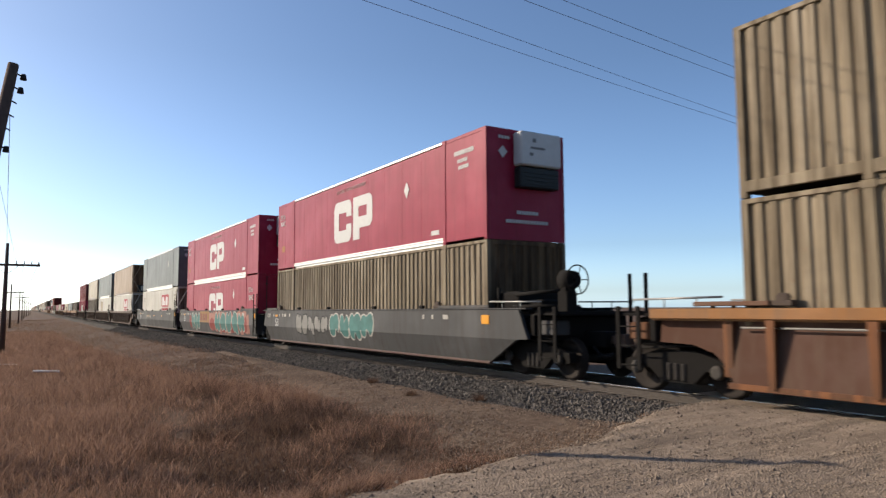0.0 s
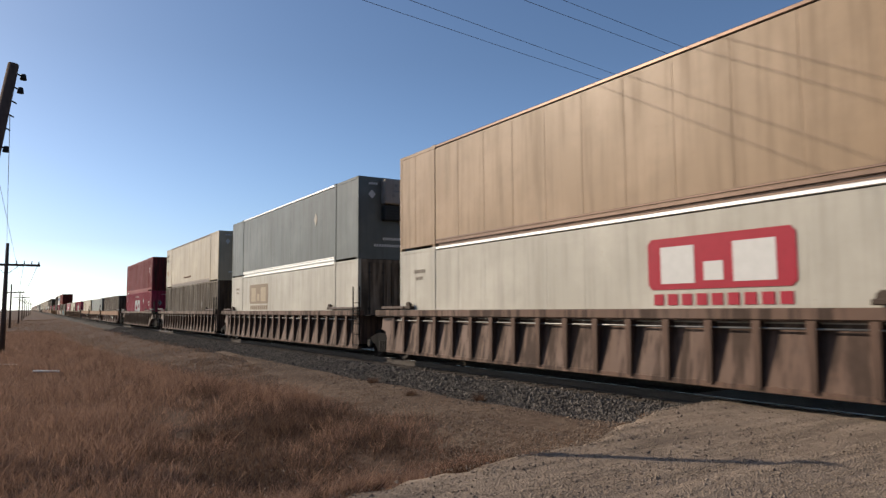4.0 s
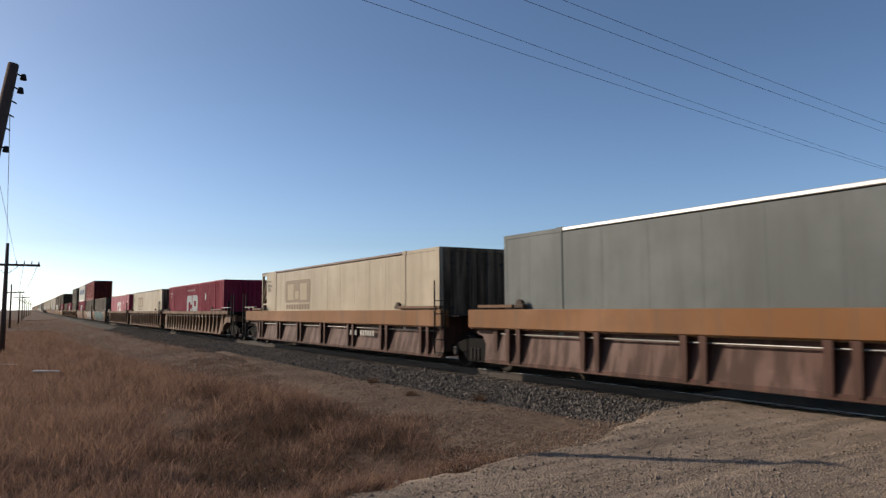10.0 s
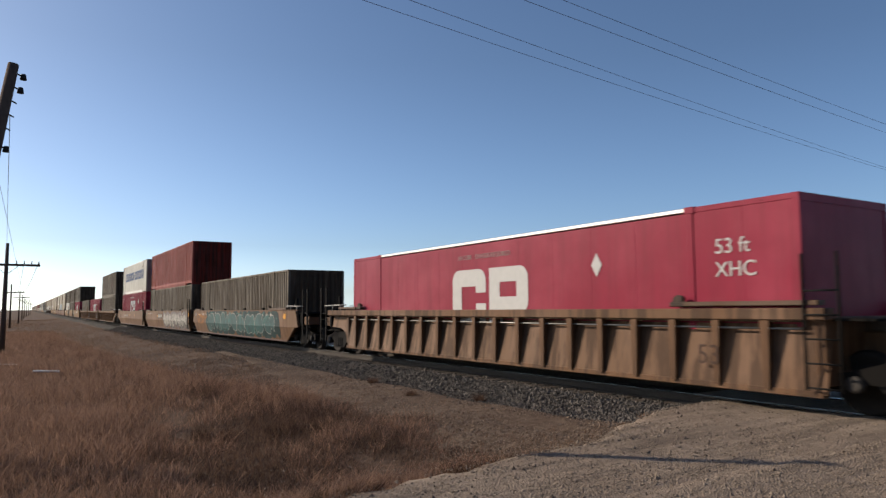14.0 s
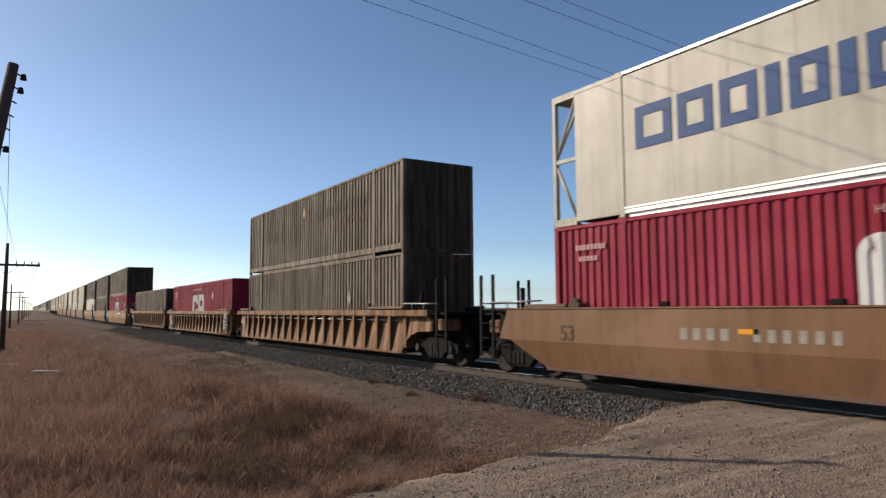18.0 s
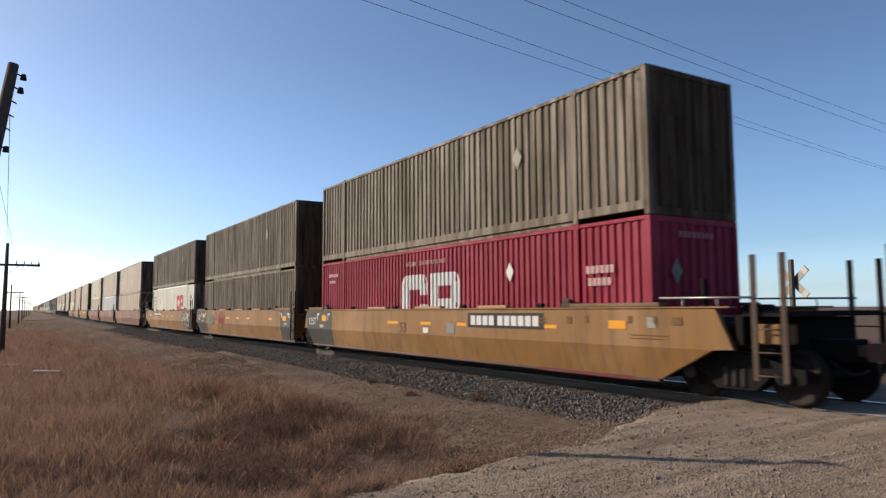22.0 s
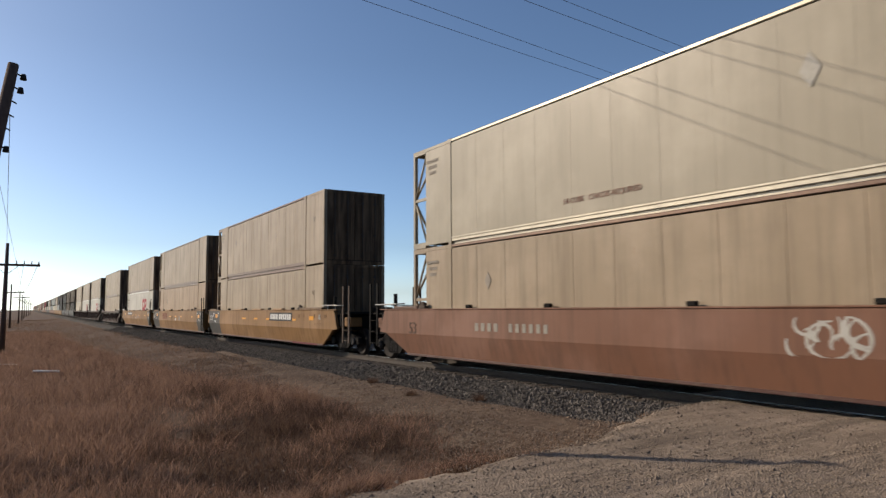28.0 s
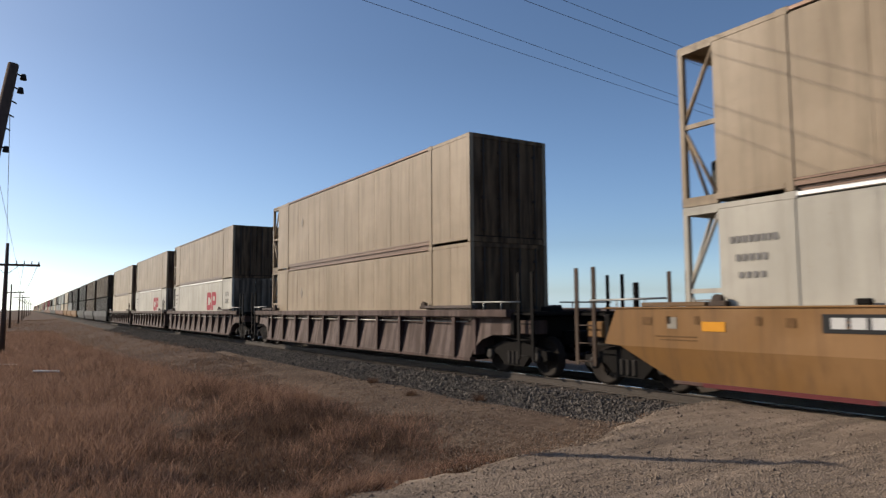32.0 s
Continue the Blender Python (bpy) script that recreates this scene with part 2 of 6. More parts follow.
def raw(name, verts, faces, material):
    me = bpy.data.meshes.new(name)
    me.from_pydata(verts, [], faces)
    me.materials.append(material)
    return new(name, me)


@functools.lru_cache(None)
def lettering(text, size):
    """Letters as a flat mesh in the y-z plane, read from -x, starting at y = 0 and running towards -y."""
    cu = bpy.data.curves.new("letters", "FONT")
    cu.body, cu.size, cu.extrude = text, size, 0.004
    ob = new("letters", cu)
    me = bpy.data.meshes.new_from_object(ob.evaluated_get(bpy.context.evaluated_depsgraph_get()))
    bpy.data.objects.remove(ob)
    for v in me.vertices:
        x, y, z = v.co
        v.co = (-z, -x, y)
    return me


def letters(text, size, material, parent, y, z, x, name="lettering", label=""):
    me = lettering(text, size)
    key = ("letters", text, size, material.name)
    if key not in MESHES:
        MESHES[key] = me.copy()
        MESHES[key].materials.clear()
        MESHES[key].materials.append(material)
    ob = new(name, MESHES[key])
    ob.parent = parent
    ob.matrix_basis = pose(x, y, z)
    tagged(ob, label or f"painted {text} lettering")
    return ob

# ---------------------------------------------------------------- containers (origin at the middle of the base; -x is the side towards the road, -y the leading end)
LEN, WID, HGT, POST, RIB = 16.154, 2.59, 2.896, 6.058, 0.036
HL, HW = LEN / 2, WID / 2


def corrugated(bm, y0, y1, z0, z1, x_out, depth, period, along="y"):
    """A sheet with trapezoid ribs, its outer crests at x_out, going in by depth (signed)."""
    n = max(1, round((y1 - y0) / period))
    step = (y1 - y0) / n
    line = []
    for i in range(n):
        a = y0 + i * step
        line += [(a, 0), (a + step * 0.46, 0), (a + step * 0.60, depth), (a + step * 0.86, depth)]
    line.append((y1, 0))
    lo, hi = [], []
    for a, d in line:
        p = (x_out + d, a) if along == "y" else (a, x_out + d)
        lo.append(bm.verts.new((*p, z0)))
        hi.append(bm.verts.new((*p, z1)))
    for i in range(len(line) - 1):
        bm.faces.new((lo[i], lo[i + 1], hi[i + 1], hi[i]))


def seamed(bm, y0, y1, z0, z1, x_out, x_in, wide=0.008, pitch=1.22):
    """A plate side with narrow seams."""
    n = max(1, round((y1 - y0) / pitch))
    step = (y1 - y0) / n
    s = 1 if x_in > x_out else -1
    line = [(y0, 0)]
    for i in range(1, n):
        a = y0 + i * step
        line += [(a - wide, 0), (a - wide * 0.4, wide * 0.4), (a + wide * 0.4, wide * 0.4), (a + wide, 0)]
    line.append((y1, 0))
    lo = [bm.verts.new((x_out + s * d, a, z0)) for a, d in line]
    hi = [bm.verts.new((x_out + s * d, a, z1)) for a, d in line]
    for i in range(len(line) - 1):
        bm.faces.new((lo[i], lo[i + 1], hi[i + 1], hi[i]))
    b = [bm.verts.new((x_in, a, z)) for z in (z0, z1) for a in (y0, y1)]
    bm.faces.new((b[0], b[2], b[3], b[1]))
    bm.faces.new((lo[0], hi[0], b[2], b[0]))
    bm.faces.new((lo[-1], b[1], b[3], hi[-1]))
    bm.faces.new((*lo, b[1], b[0]))
    bm.faces.new((*hi[::-1], b[2], b[3]))


def doors(thing, mat, y, out, detail):
    """Two leaves with locking rods on the end at y; out is -1 or 1 along y."""
    for sx in (-1, 1):
        x0, x1 = sorted((sx * 0.012, sx * 1.175))
        leaf = part("door", f"container_door:{out}:{sx}", mat, thing,
                    lambda bm: box(bm, x0, x1, min(y, y - out * 0.05), max(y, y - out * 0.05), 0.16, 2.78, 0.008))
        if detail:
            for k in (0.32, 0.86):
                part("lock_rod", f"lock_rod:{out}:{sx}:{k}", plain("grimy_lock_rod", (0.05, 0.04, 0.034), 0.8), leaf,
                     lambda bm: (rod(bm, (sx * k, y + out * 0.045, 0.14), (sx * k, y + out * 0.045, 2.80), 0.021, 6),
                                 [box(bm, sx * k - 0.05, sx * k + 0.05, min(y, y + out * 0.05), max(y, y + out * 0.05), z, z + 0.07) for z in (0.30, 1.15, 2.4)]),
                     "steel locking rod with its brackets")


def frame_end(thing, mat, out, detail):
    """The open lattice at one end of a plate container."""
    y0, y1 = HL - 0.72, HL
    yy = lambda a: out * a
    for sx in (-1, 1):
        x = sx * (HW - 0.05)
        part("end_post", f"frame_post:{out}:{sx}", mat, thing,
             lambda bm: (box(bm, x - 0.05, x + 0.05, *sorted((yy(y1 - 0.10), yy(y1))), 0, HGT, 0.006)))
        part("end_brace", f"frame_brace:{out}:{sx}", mat, thing,
             lambda bm: (rod(bm, (x, yy(y0), 0.12), (x, yy(y1 - 0.06), 1.40), 0.035, 6), rod(bm, (x, yy(y0), 2.76), (x, yy(y1 - 0.06), 1.46), 0.035, 6),
                         box(bm, x - 0.03, x + 0.03, *sorted((yy(y0), yy(y1 - 0.04))), 1.39, 1.47),
                         box(bm, x - 0.05, x + 0.05, *sorted((yy(y0), yy(y1))), HGT - 0.14, HGT), box(bm, x - 0.05, x + 0.05, *sorted((yy(y0), yy(y1))), 0, 0.14)))
        part("end_diagonal", f"frame_diagonal:{out}:{sx}", mat, thing,
             lambda bm: (rod(bm, (sx * 0.55, yy(y1 - 0.05), 0.08), (x, yy(y1 - 0.05), 1.40), 0.035, 6), rod(bm, (sx * 0.55, yy(y1 - 0.05), HGT - 0.08), (x, yy(y1 - 0.05), 1.46), 0.035, 6)))
    for z0, z1 in ((0.0, 0.13), (HGT - 0.13, HGT)):
        part("end_beam", f"frame_beam:{out}:{z0:.1f}", mat, thing, lambda bm: box(bm, -HW + 0.101, HW - 0.101, *sorted((yy(y1 - 0.09), yy(y1))), z0, z1))
    unit = part("heater_unit", f"frame_unit:{out}", GLINT, thing, lambda bm: box(bm, -0.78, 0.78, *sorted((yy(y0 - 0.02), yy(y1 - 0.22))), 0.14, 0.86, 0.03), "black heater unit in the open end frame")
    if detail:
        part("panel", f"frame_unit_panel:{out}", STEEL_GREY, unit, lambda bm: box(bm, -0.5, 0.1, *sorted((yy(y1 - 0.22), yy(y1 - 0.19))), 0.3, 0.75, 0.01))


def reefer_end(thing, mat, detail, face=WHITE_MARK):
    """A heating unit hung on the leading end: a pale cowl over a dark grille."""
    unit = part("unit_cowl", "unit_cowl", face, thing, lambda bm: box(bm, -0.42, 0.92, -HL - 0.34, -HL + 0.03, 1.93, 2.82, 0.04), "pale cowl of the heating unit")
    part("unit_grille", "unit_grille", GLINT, thing, lambda bm: (box(bm, -0.40, 0.90, -HL - 0.26, -HL + 0.03, 1.36, 1.90, 0.03), [box(bm, -0.36, 0.86, -HL - 0.28, -HL - 0.25, z, z + 0.02) for z in (1.44, 1.54, 1.64, 1.74)]), "black grille of the heating unit")
    if detail:
        part("cowl_marking", "cowl_marking", GREY_MARK, unit, lambda bm: (box(bm, -0.05, 0.06, -HL - 0.345, -HL - 0.338, 2.54, 2.64), box(bm, -0.12, 0.36, -HL - 0.345, -HL - 0.338, 2.36, 2.42), box(bm, -0.16, -0.04, -HL - 0.345, -HL - 0.338, 2.18, 2.26)))
        part("end_marking", "end_marking", WHITE_MARK, thing, lambda bm: (slab(bm, [(-0.92, 2.28), (-0.78, 2.44), (-0.64, 2.28), (-0.78, 2.12)], "y", -HL - 0.022, -HL - 0.014),
             [box(bm, -0.9 + 0.09 * i, -0.84 + 0.09 * i, -HL - 0.022, -HL - 0.014, 2.62, 2.70) for i in range(4)],
             [box(bm, -0.35 + 0.08 * i, -0.29 + 0.08 * i, -HL - 0.022, -HL - 0.014, 0.68, 0.77) for i in range(9)], [box(bm, -0.7 + 0.1 * i, -0.63 + 0.1 * i, -HL - 0.022, -HL - 0.014, 0.44, 0.53) for i in range(14)]))


MARK_X = -HW - 0.004              # marks stand just proud of the near side


def bars(bm, y, z, n, w, h, gap, x=MARK_X):
    """A row of n bars of writing that cannot be made out, from y towards -y."""
    for i in range(n):
        a = y - i * (w + gap)
        box(bm, x - 0.004, x, a - w, a, z, z + h)


PITCH = {"red": 0.207, "rust": 0.207, "orange": 0.235}     # rib spacing of the ribbed sides; 0.248 on the rest


def ribs(y0, y1, pitch):
    """The stretches of crest and groove of a ribbed side between y0 and y1, each with its depth."""
    lo, n = -HL + 0.12, max(1, round((LEN - 0.24) / pitch))
    step = (LEN - 0.24) / n
    out = []
    for i in range(n):
        a = lo + i * step
        for p, q, d in ((a, a + step * 0.46, 0.0), (a + step * 0.60, a + step * 0.86, RIB)):
            p, q = max(p, y0), min(q, y1)
            if q - p > 0.005:
                out.append((p, q, d))
    return out


def emblem(thing, ink, y, z, h, kind, label, hue=""):
    """Two plain block shapes side by side: a thick square frame with a notch, and a square frame on a foot, from y towards -y."""
    w, t, rad = h * 1.02, h * 0.29, h * 0.20
    one = (((0, w, 0, h),), ((t, w - t, t, h - t), (w - t, w, 0.42 * h, 0.60 * h)), ((0, 0), (0, h), (w, 0), (w, h)))
    two = (((0, w, 0.26 * h, h), (0, 1.2 * t, 0, 0.26 * h)), ((t, w - t, 0.52 * h, 0.76 * h),), ((w, h), (w, 0.26 * h)))
    grooves = ribs(y - 2.2 * w, y, PITCH.get(hue, 0.248)) if kind == "corr" else []

    def depth(a):
        """How far the side lies back at a."""
        for (p0, p1, d0), (q0, q1, d1) in zip(grooves, grooves[1:]):
            if p0 <= a <= p1:
                return d0
            if p1 < a < q0:
                return d0 + (d1 - d0) * (a - p1) / (q0 - p1)
        return 0.0

    for k, (o, (solid, holes, corners)) in enumerate(((y, one), (y - w - 0.10 * h, two))):
        def shape(bm):
            cuts_a = {v for q in (*solid, *holes) for v in q[:2]} | {c[0] + rad * (1 if c[0] < w / 2 else -1) * j / 4 for c in corners for j in range(5)}
            cuts_a |= {o - v for g in grooves for v in g[:2] if 0 < o - v < w}
            cuts_b = {v for q in (*solid, *holes) for v in q[2:]} | {c[1] + rad * s_ * j / 4 for c in corners for s_ in (-1, 1) for j in range(5) if 0 <= c[1] + rad * s_ * j / 4 <= h}
            xs, zs, made = sorted(cuts_a), sorted(cuts_b), {}

            def spot(a, b):
                if (a, b) not in made:
                    pa, pb = a, b
                    for ca, cb in corners:                       # round the corner off
                        ma, mb = ca + (rad if ca < w / 2 else -rad), cb + (rad if cb < h * 0.4 and (ca, cb) != (w, h) else -rad)
                        u, v = (a - ma) / (ca - ma), (b - mb) / (cb - mb)
                        if 0 < u <= 1.001 and 0 < v <= 1.001:
                            f = max(u, v) / math.hypot(u, v)
                            pa, pb = ma + (a - ma) * f, mb + (b - mb) * f
                    made[a, b] = bm.verts.new((MARK_X + (0.018 + depth(o - a) if kind == "corr" else -0.002), o - pa, z + pb))
                return made[a, b]
            inside = lambda a, b, q: q[0] < a < q[1] and q[2] < b < q[3]
            for a0, a1 in zip(xs, xs[1:]):
                for b0, b1 in zip(zs, zs[1:]):
                    m = (a0 + a1) / 2, (b0 + b1) / 2
                    if a1 - a0 > 1e-5 and b1 - b0 > 1e-5 and any(inside(*m, q) for q in solid) and not any(inside(*m, q) for q in holes):
                        bm.faces.new((spot(a0, b0), spot(a1, b0), spot(a1, b1), spot(a0, b1)))
        part("emblem_block", f"emblem:{k}:{y}:{kind}:{hue}", ink, thing, shape, label)


def diamond(bm, y, z, r, x=MARK_X):
    slab(bm, [(y - r * 0.62, z), (y, z + r), (y + r * 0.62, z), (y, z - r)], "x", x - 0.004, x)


def tiny(thing, key, ink, shape, name="small_writing"):
    tagged(part(name, key, ink, thing, shape), kind="stuff")


def put_marks(thing, marks, detail, kind, hue):
    for mk in marks:
        if mk == "cp_white":
            emblem(thing, WHITE_MARK, 1.68, 0.66, 1.50, kind, "white block emblem", hue)
            if detail:
                part("diamond_placard", "diamond_a", WHITE_MARK, thing, lambda bm: diamond(bm, -3.9, 1.85, 0.26))
                letters("HI-CUBE   CHASSIS REQUIRED", 0.185, plain("pale_pink_print", (0.36, 0.22, 0.22), 0.6), thing, 1.45, 2.47, MARK_X)
                part("label_plate", "label_plate", WHITE_MARK, thing, lambda bm: bars(bm, -5.35, 0.32, 1, 0.42, 0.13, 0), "small white label plate")
                tiny(thing, "small_writing_b", WHITE_MARK, lambda bm: (bars(bm, -6.6, 2.36, 9, 0.075, 0.12, 0.03), bars(bm, -6.75, 2.15, 5, 0.07, 0.10, 0.03), bars(bm, -6.8, 1.97, 5, 0.07, 0.10, 0.03)))
                letters("53 ft", 0.30, WHITE_MARK, thing, 7.75, 2.22, MARK_X)
                letters("XHC", 0.30, WHITE_MARK, thing, 7.75, 1.92, MARK_X)
                part("marking_square", "marking_square_b", SPRAY_ORANGE, thing, lambda bm: bars(bm, 7.5, 0.78, 1, 0.34, 0.26, 0), "orange marking square")
        elif mk == "cp_low":
            emblem(thing, WHITE_MARK, 1.68, 0.66, 1.50, kind, "white block emblem", hue)
            if detail:
                part("diamond_placard", "diamond_b", WHITE_MARK, thing, lambda bm: diamond(bm, -3.75, 2.02, 0.24))
                letters("HI-CUBE   CHASSIS REQUIRED", 0.17, plain("pale_pink_print", (0.36, 0.22, 0.22), 0.6), thing, 1.4, 2.43, MARK_X)
                if kind == "plate":
                    letters("53 ft", 0.36, WHITE_MARK, thing, -6.55, 2.05, MARK_X)
                    letters("XHC", 0.36, WHITE_MARK, thing, -6.55, 1.66, MARK_X)
                else:
                    tiny(thing, "small_writing_g", plain("pale_pink_print", (0.36, 0.22, 0.22), 0.6), lambda bm: (bars(bm, 7.4, 2.35, 8, 0.08, 0.11, 0.03), bars(bm, 7.3, 2.12, 5, 0.08, 0.10, 0.03)))
        elif mk == "cp_red":
            emblem(thing, RED_MARK, -2.42, 1.18, 1.06, kind, "red block emblem", hue)
            if detail:
                letters("53 ft", 0.36, GREY_MARK, thing, -6.75, 1.95, MARK_X)
                letters("XHC", 0.36, GREY_MARK, thing, -6.75, 1.55, MARK_X)
                tiny(thing, "faded_mark_a", GREY_MARK, lambda bm: (bars(bm, 7.15, 2.2, 8, 0.08, 0.11, 0.03), bars(bm, 7.05, 1.9, 5, 0.08, 0.11, 0.04), bars(bm, 7.0, 1.62, 4, 0.08, 0.10, 0.05)))
        elif mk in ("hr_red", "hr_faded"):
            ink = RED_MARK if mk == "hr_red" else plain("faded_brown_print", (0.21, 0.168, 0.125), 0.7)
            o = -1.7 if mk == "hr_red" else 4.7
            part("logo_panel", f"logo_panel:{o}", ink, thing, lambda bm: slab(bm, [(o, 1.56), (o - 0.09, 1.47), (o - 2.81, 1.47), (o - 2.9, 1.56), (o - 2.9, 2.31), (o - 2.81, 2.40), (o - 0.09, 2.40), (o, 2.31)], "x", MARK_X - 0.004, MARK_X), "rounded logo panel with pale blocks")
            pale = WHITE_MARK if mk == "hr_red" else plain("pale_cream_print", COLOURS["cream"], 0.6)
            for a0, a1, b0, b1 in ((0.25, 0.86, 1.46, 2.2), (1.02, 1.34, 1.50, 1.86), (1.50, 2.14, 1.46, 2.2)):
                part("logo_block", f"logo_block:{o}:{a0}", pale, thing, lambda bm: box(bm, MARK_X - 0.009, MARK_X - 0.005, o - a1 * 1.2, o - a0 * 1.2, b0 * 0.9 + 0.26, b1 * 0.9 + 0.26))
            tiny(thing, f"logo_writing:{o}", ink, lambda bm: bars(bm, o - 0.12, 1.19, 9, 0.22, 0.20, 0.09))
            if detail:
                tiny(thing, f"small_writing_d:{mk}", FADED_INK, lambda bm: (mk == "hr_red" and (bars(bm, -6.7, 2.25, 8, 0.08, 0.11, 0.03), bars(bm, -6.8, 2.0, 5, 0.08, 0.11, 0.03), bars(bm, -6.9, 1.75, 4, 0.08, 0.11, 0.03)), bars(bm, 7.2, 2.2, 6, 0.08, 0.10, 0.03), bars(bm, 7.1, 2.0, 4, 0.08, 0.1, 0.03)))
        elif mk == "banner_blue":
            wid = [0.86, 0.74, 0.70, 0.26, 0.62, 0.26, 0.88, 0.60, 0.44, 0.74, 0.74, 0.64, 0.74, 0.70, 0.26, 0.74]
            a = 5.67
            for i, w in enumerate(wid):
                z0, z1 = (1.27, 2.08) if i != 8 else (1.60, 1.76)
                h = z1 - z0
                if w < 0.5:
                    outline = [(0, 0), (-w, 0), (-w, h), (0, h)]
                else:                                            # a plain upright frame
                    t_ = 0.19
                    outline = [(0, 0), (0, h), (-w, h), (-w, 0), (-w / 2 - 0.001, 0), (-w / 2 - 0.001, t_), (t_ - w, t_), (t_ - w, h - t_), (-t_, h - t_), (-t_, t_), (-w / 2 + 0.001, t_), (-w / 2 + 0.001, 0)]
                part("banner_block", f"banner_block:{w}:{z0}", BLUE_MARK, thing, lambda bm: slab(bm, outline, "x", -0.004, 0), "", pose(MARK_X, a, z0))
                a -= w + 0.142
            part("end_banner", "end_banner", BLUE_MARK, thing, lambda bm: [box(bm, a, a + 0.24, -HL - 0.024, -HL - 0.016, 1.45, 2.0) for a in (-0.9, -0.6, -0.25, 0.1, 0.35)])
            letters("53 ft", 0.30, GREY_MARK, thing, -5.5, 2.3, MARK_X)
        elif mk == "diamond":
            part("diamond_placard", "diamond_c", plain("dull_pale_placard", (0.31, 0.29, 0.25), 0.6) if kind == "plate" else FADED_MARK, thing, lambda bm: diamond(bm, -4.1, 1.80, 0.28), "white diamond placard")
        elif mk == "diamond_low":
            part("diamond_placard", "diamond_d", FADED_MARK, thing, lambda bm: diamond(bm, -4.1, 1.55, 0.26), "white diamond placard")
        elif mk == "diamond_dark":
            part("diamond_placard", "diamond_e", FADED_MARK if hue == "white" else FADED_INK, thing, lambda bm: diamond(bm, 4.3, 1.85, 0.22), "faded diamond mark")
        elif mk == "ghost":
            ghost = plain("faint_dark_overspray", tuple(v * 0.66 for v in COLOURS["taupe"]), 0.7, 0, 0.4, 4)
            rust = plain("faint_red_overspray", (0.125, 0.075, 0.053), 0.7, 0, 0.4, 4)
            for key, ink, spans in (("ghost_dark", ghost, ((5.5, 4.5, 1.3, 2.0), (4.3, 3.6, 1.2, 1.8), (3.4, 2.8, 1.25, 1.7), (-0.8, -1.6, 1.75, 2.05), (-1.9, -2.5, 1.75, 2.1), (-2.8, -3.9, 1.8, 2.2), (-4.2, -5.4, 1.8, 2.2))), ("ghost_red", rust, ((3.2, 2.6, 1.45, 1.75), (-2.6, -3.4, 1.35, 1.55), (-3.6, -5.2, 1.35, 1.6)))):
                tiny(thing, key, ink, lambda bm: [box(bm, -HW + 0.014, -HW + 0.021, p, q, z0, z1) for y1, y0, z0, z1 in spans for p, q, d in ribs(y0, y1, 0.248) if d == 0], "faded_overspray")
        elif mk == "diamond_mid":
            part("diamond_placard", "diamond_f", plain("pale_orange_placard", (0.34, 0.23, 0.13), 0.6), thing, lambda bm: diamond(bm, 0.45, 2.2, 0.24), "pale orange diamond placard")
        elif mk == "front_code":
            pink = plain("pale_pink_print", (0.36, 0.22, 0.22), 0.6)
            tiny(thing, "small_writing_k", pink, lambda bm: (bars(bm, -6.35, 1.85, 6, 0.10, 0.16, 0.035), bars(bm, -6.4, 1.6, 5, 0.10, 0.16, 0.035)))
            if hue == "rust":
                for z in (1.45, 2.0):
                    part("diamond_placard", f"diamond_g:{z}", plain("faded_placard", (0.30, 0.17, 0.14), 0.7), thing, lambda bm: diamond(bm, -7.35, z, 0.22), "faded pale diamond placard")
            else:
                part("end_diamond", "end_diamond", GREY_MARK, thing, lambda bm: slab(bm, [(-0.76, 1.85), (-0.6, 2.10), (-0.44, 1.85), (-0.6, 1.60)], "y", -HL - 0.008, -HL - 0.002), "grey diamond placard on the end wall")
                tiny(thing, "small_writing_m", plain("faded_pink_print", (0.29, 0.10, 0.115), 0.6), lambda bm: [box(bm, -0.5 + 0.13 * i, -0.41 + 0.13 * i, -HL - 0.008, -HL - 0.002, 2.5, 2.62) for i in range(8)])
        elif mk == "code":
            letters("53 ft", 0.30, GREY_MARK, thing, -6.75, 2.25, MARK_X)
            letters("XHC", 0.30, GREY_MARK, thing, -6.75, 1.92, MARK_X)
        elif mk == "code_back":
            letters("53 ft", 0.32, GREY_MARK, thing, 7.75, 2.3, MARK_X)
            letters("XHC", 0.32, GREY_MARK, thing, 7.75, 1.95, MARK_X)
            part("marking_square", "marking_square", SPRAY_ORANGE, thing, lambda bm: bars(bm, 7.6, 0.9, 1, 0.34, 0.32, 0))
        elif mk == "code_white":
            tiny(thing, "small_writing_h", plain("faded_pink_print", (0.29, 0.10, 0.115), 0.6), lambda bm: (bars(bm, 7.4, 2.25, 8, 0.08, 0.11, 0.03), bars(bm, 7.35, 2.02, 6, 0.08, 0.10, 0.03), bars(bm, 7.3, 1.8, 4, 0.08, 0.10, 0.03)))
        elif mk == "writing":
            tiny(thing, "small_writing_e", FADED_INK, lambda bm: (bars(bm, 7.3, 2.42, 7, 0.07, 0.09, 0.025), bars(bm, 7.2, 2.25, 5, 0.07, 0.09, 0.025), bars(bm, 7.15, 2.08, 4, 0.07, 0.09, 0.025)))
        elif mk == "red_line":
            letters("HI-CUBE   CHASSIS REQUIRED", 0.165, plain("faded_red_print", (0.22, 0.13, 0.095), 0.6), thing, 1.45, 0.48, MARK_X)
        elif mk == "number":
            letters("53'", 0.24, FADED_INK, thing, -6.9, 1.75, MARK_X)


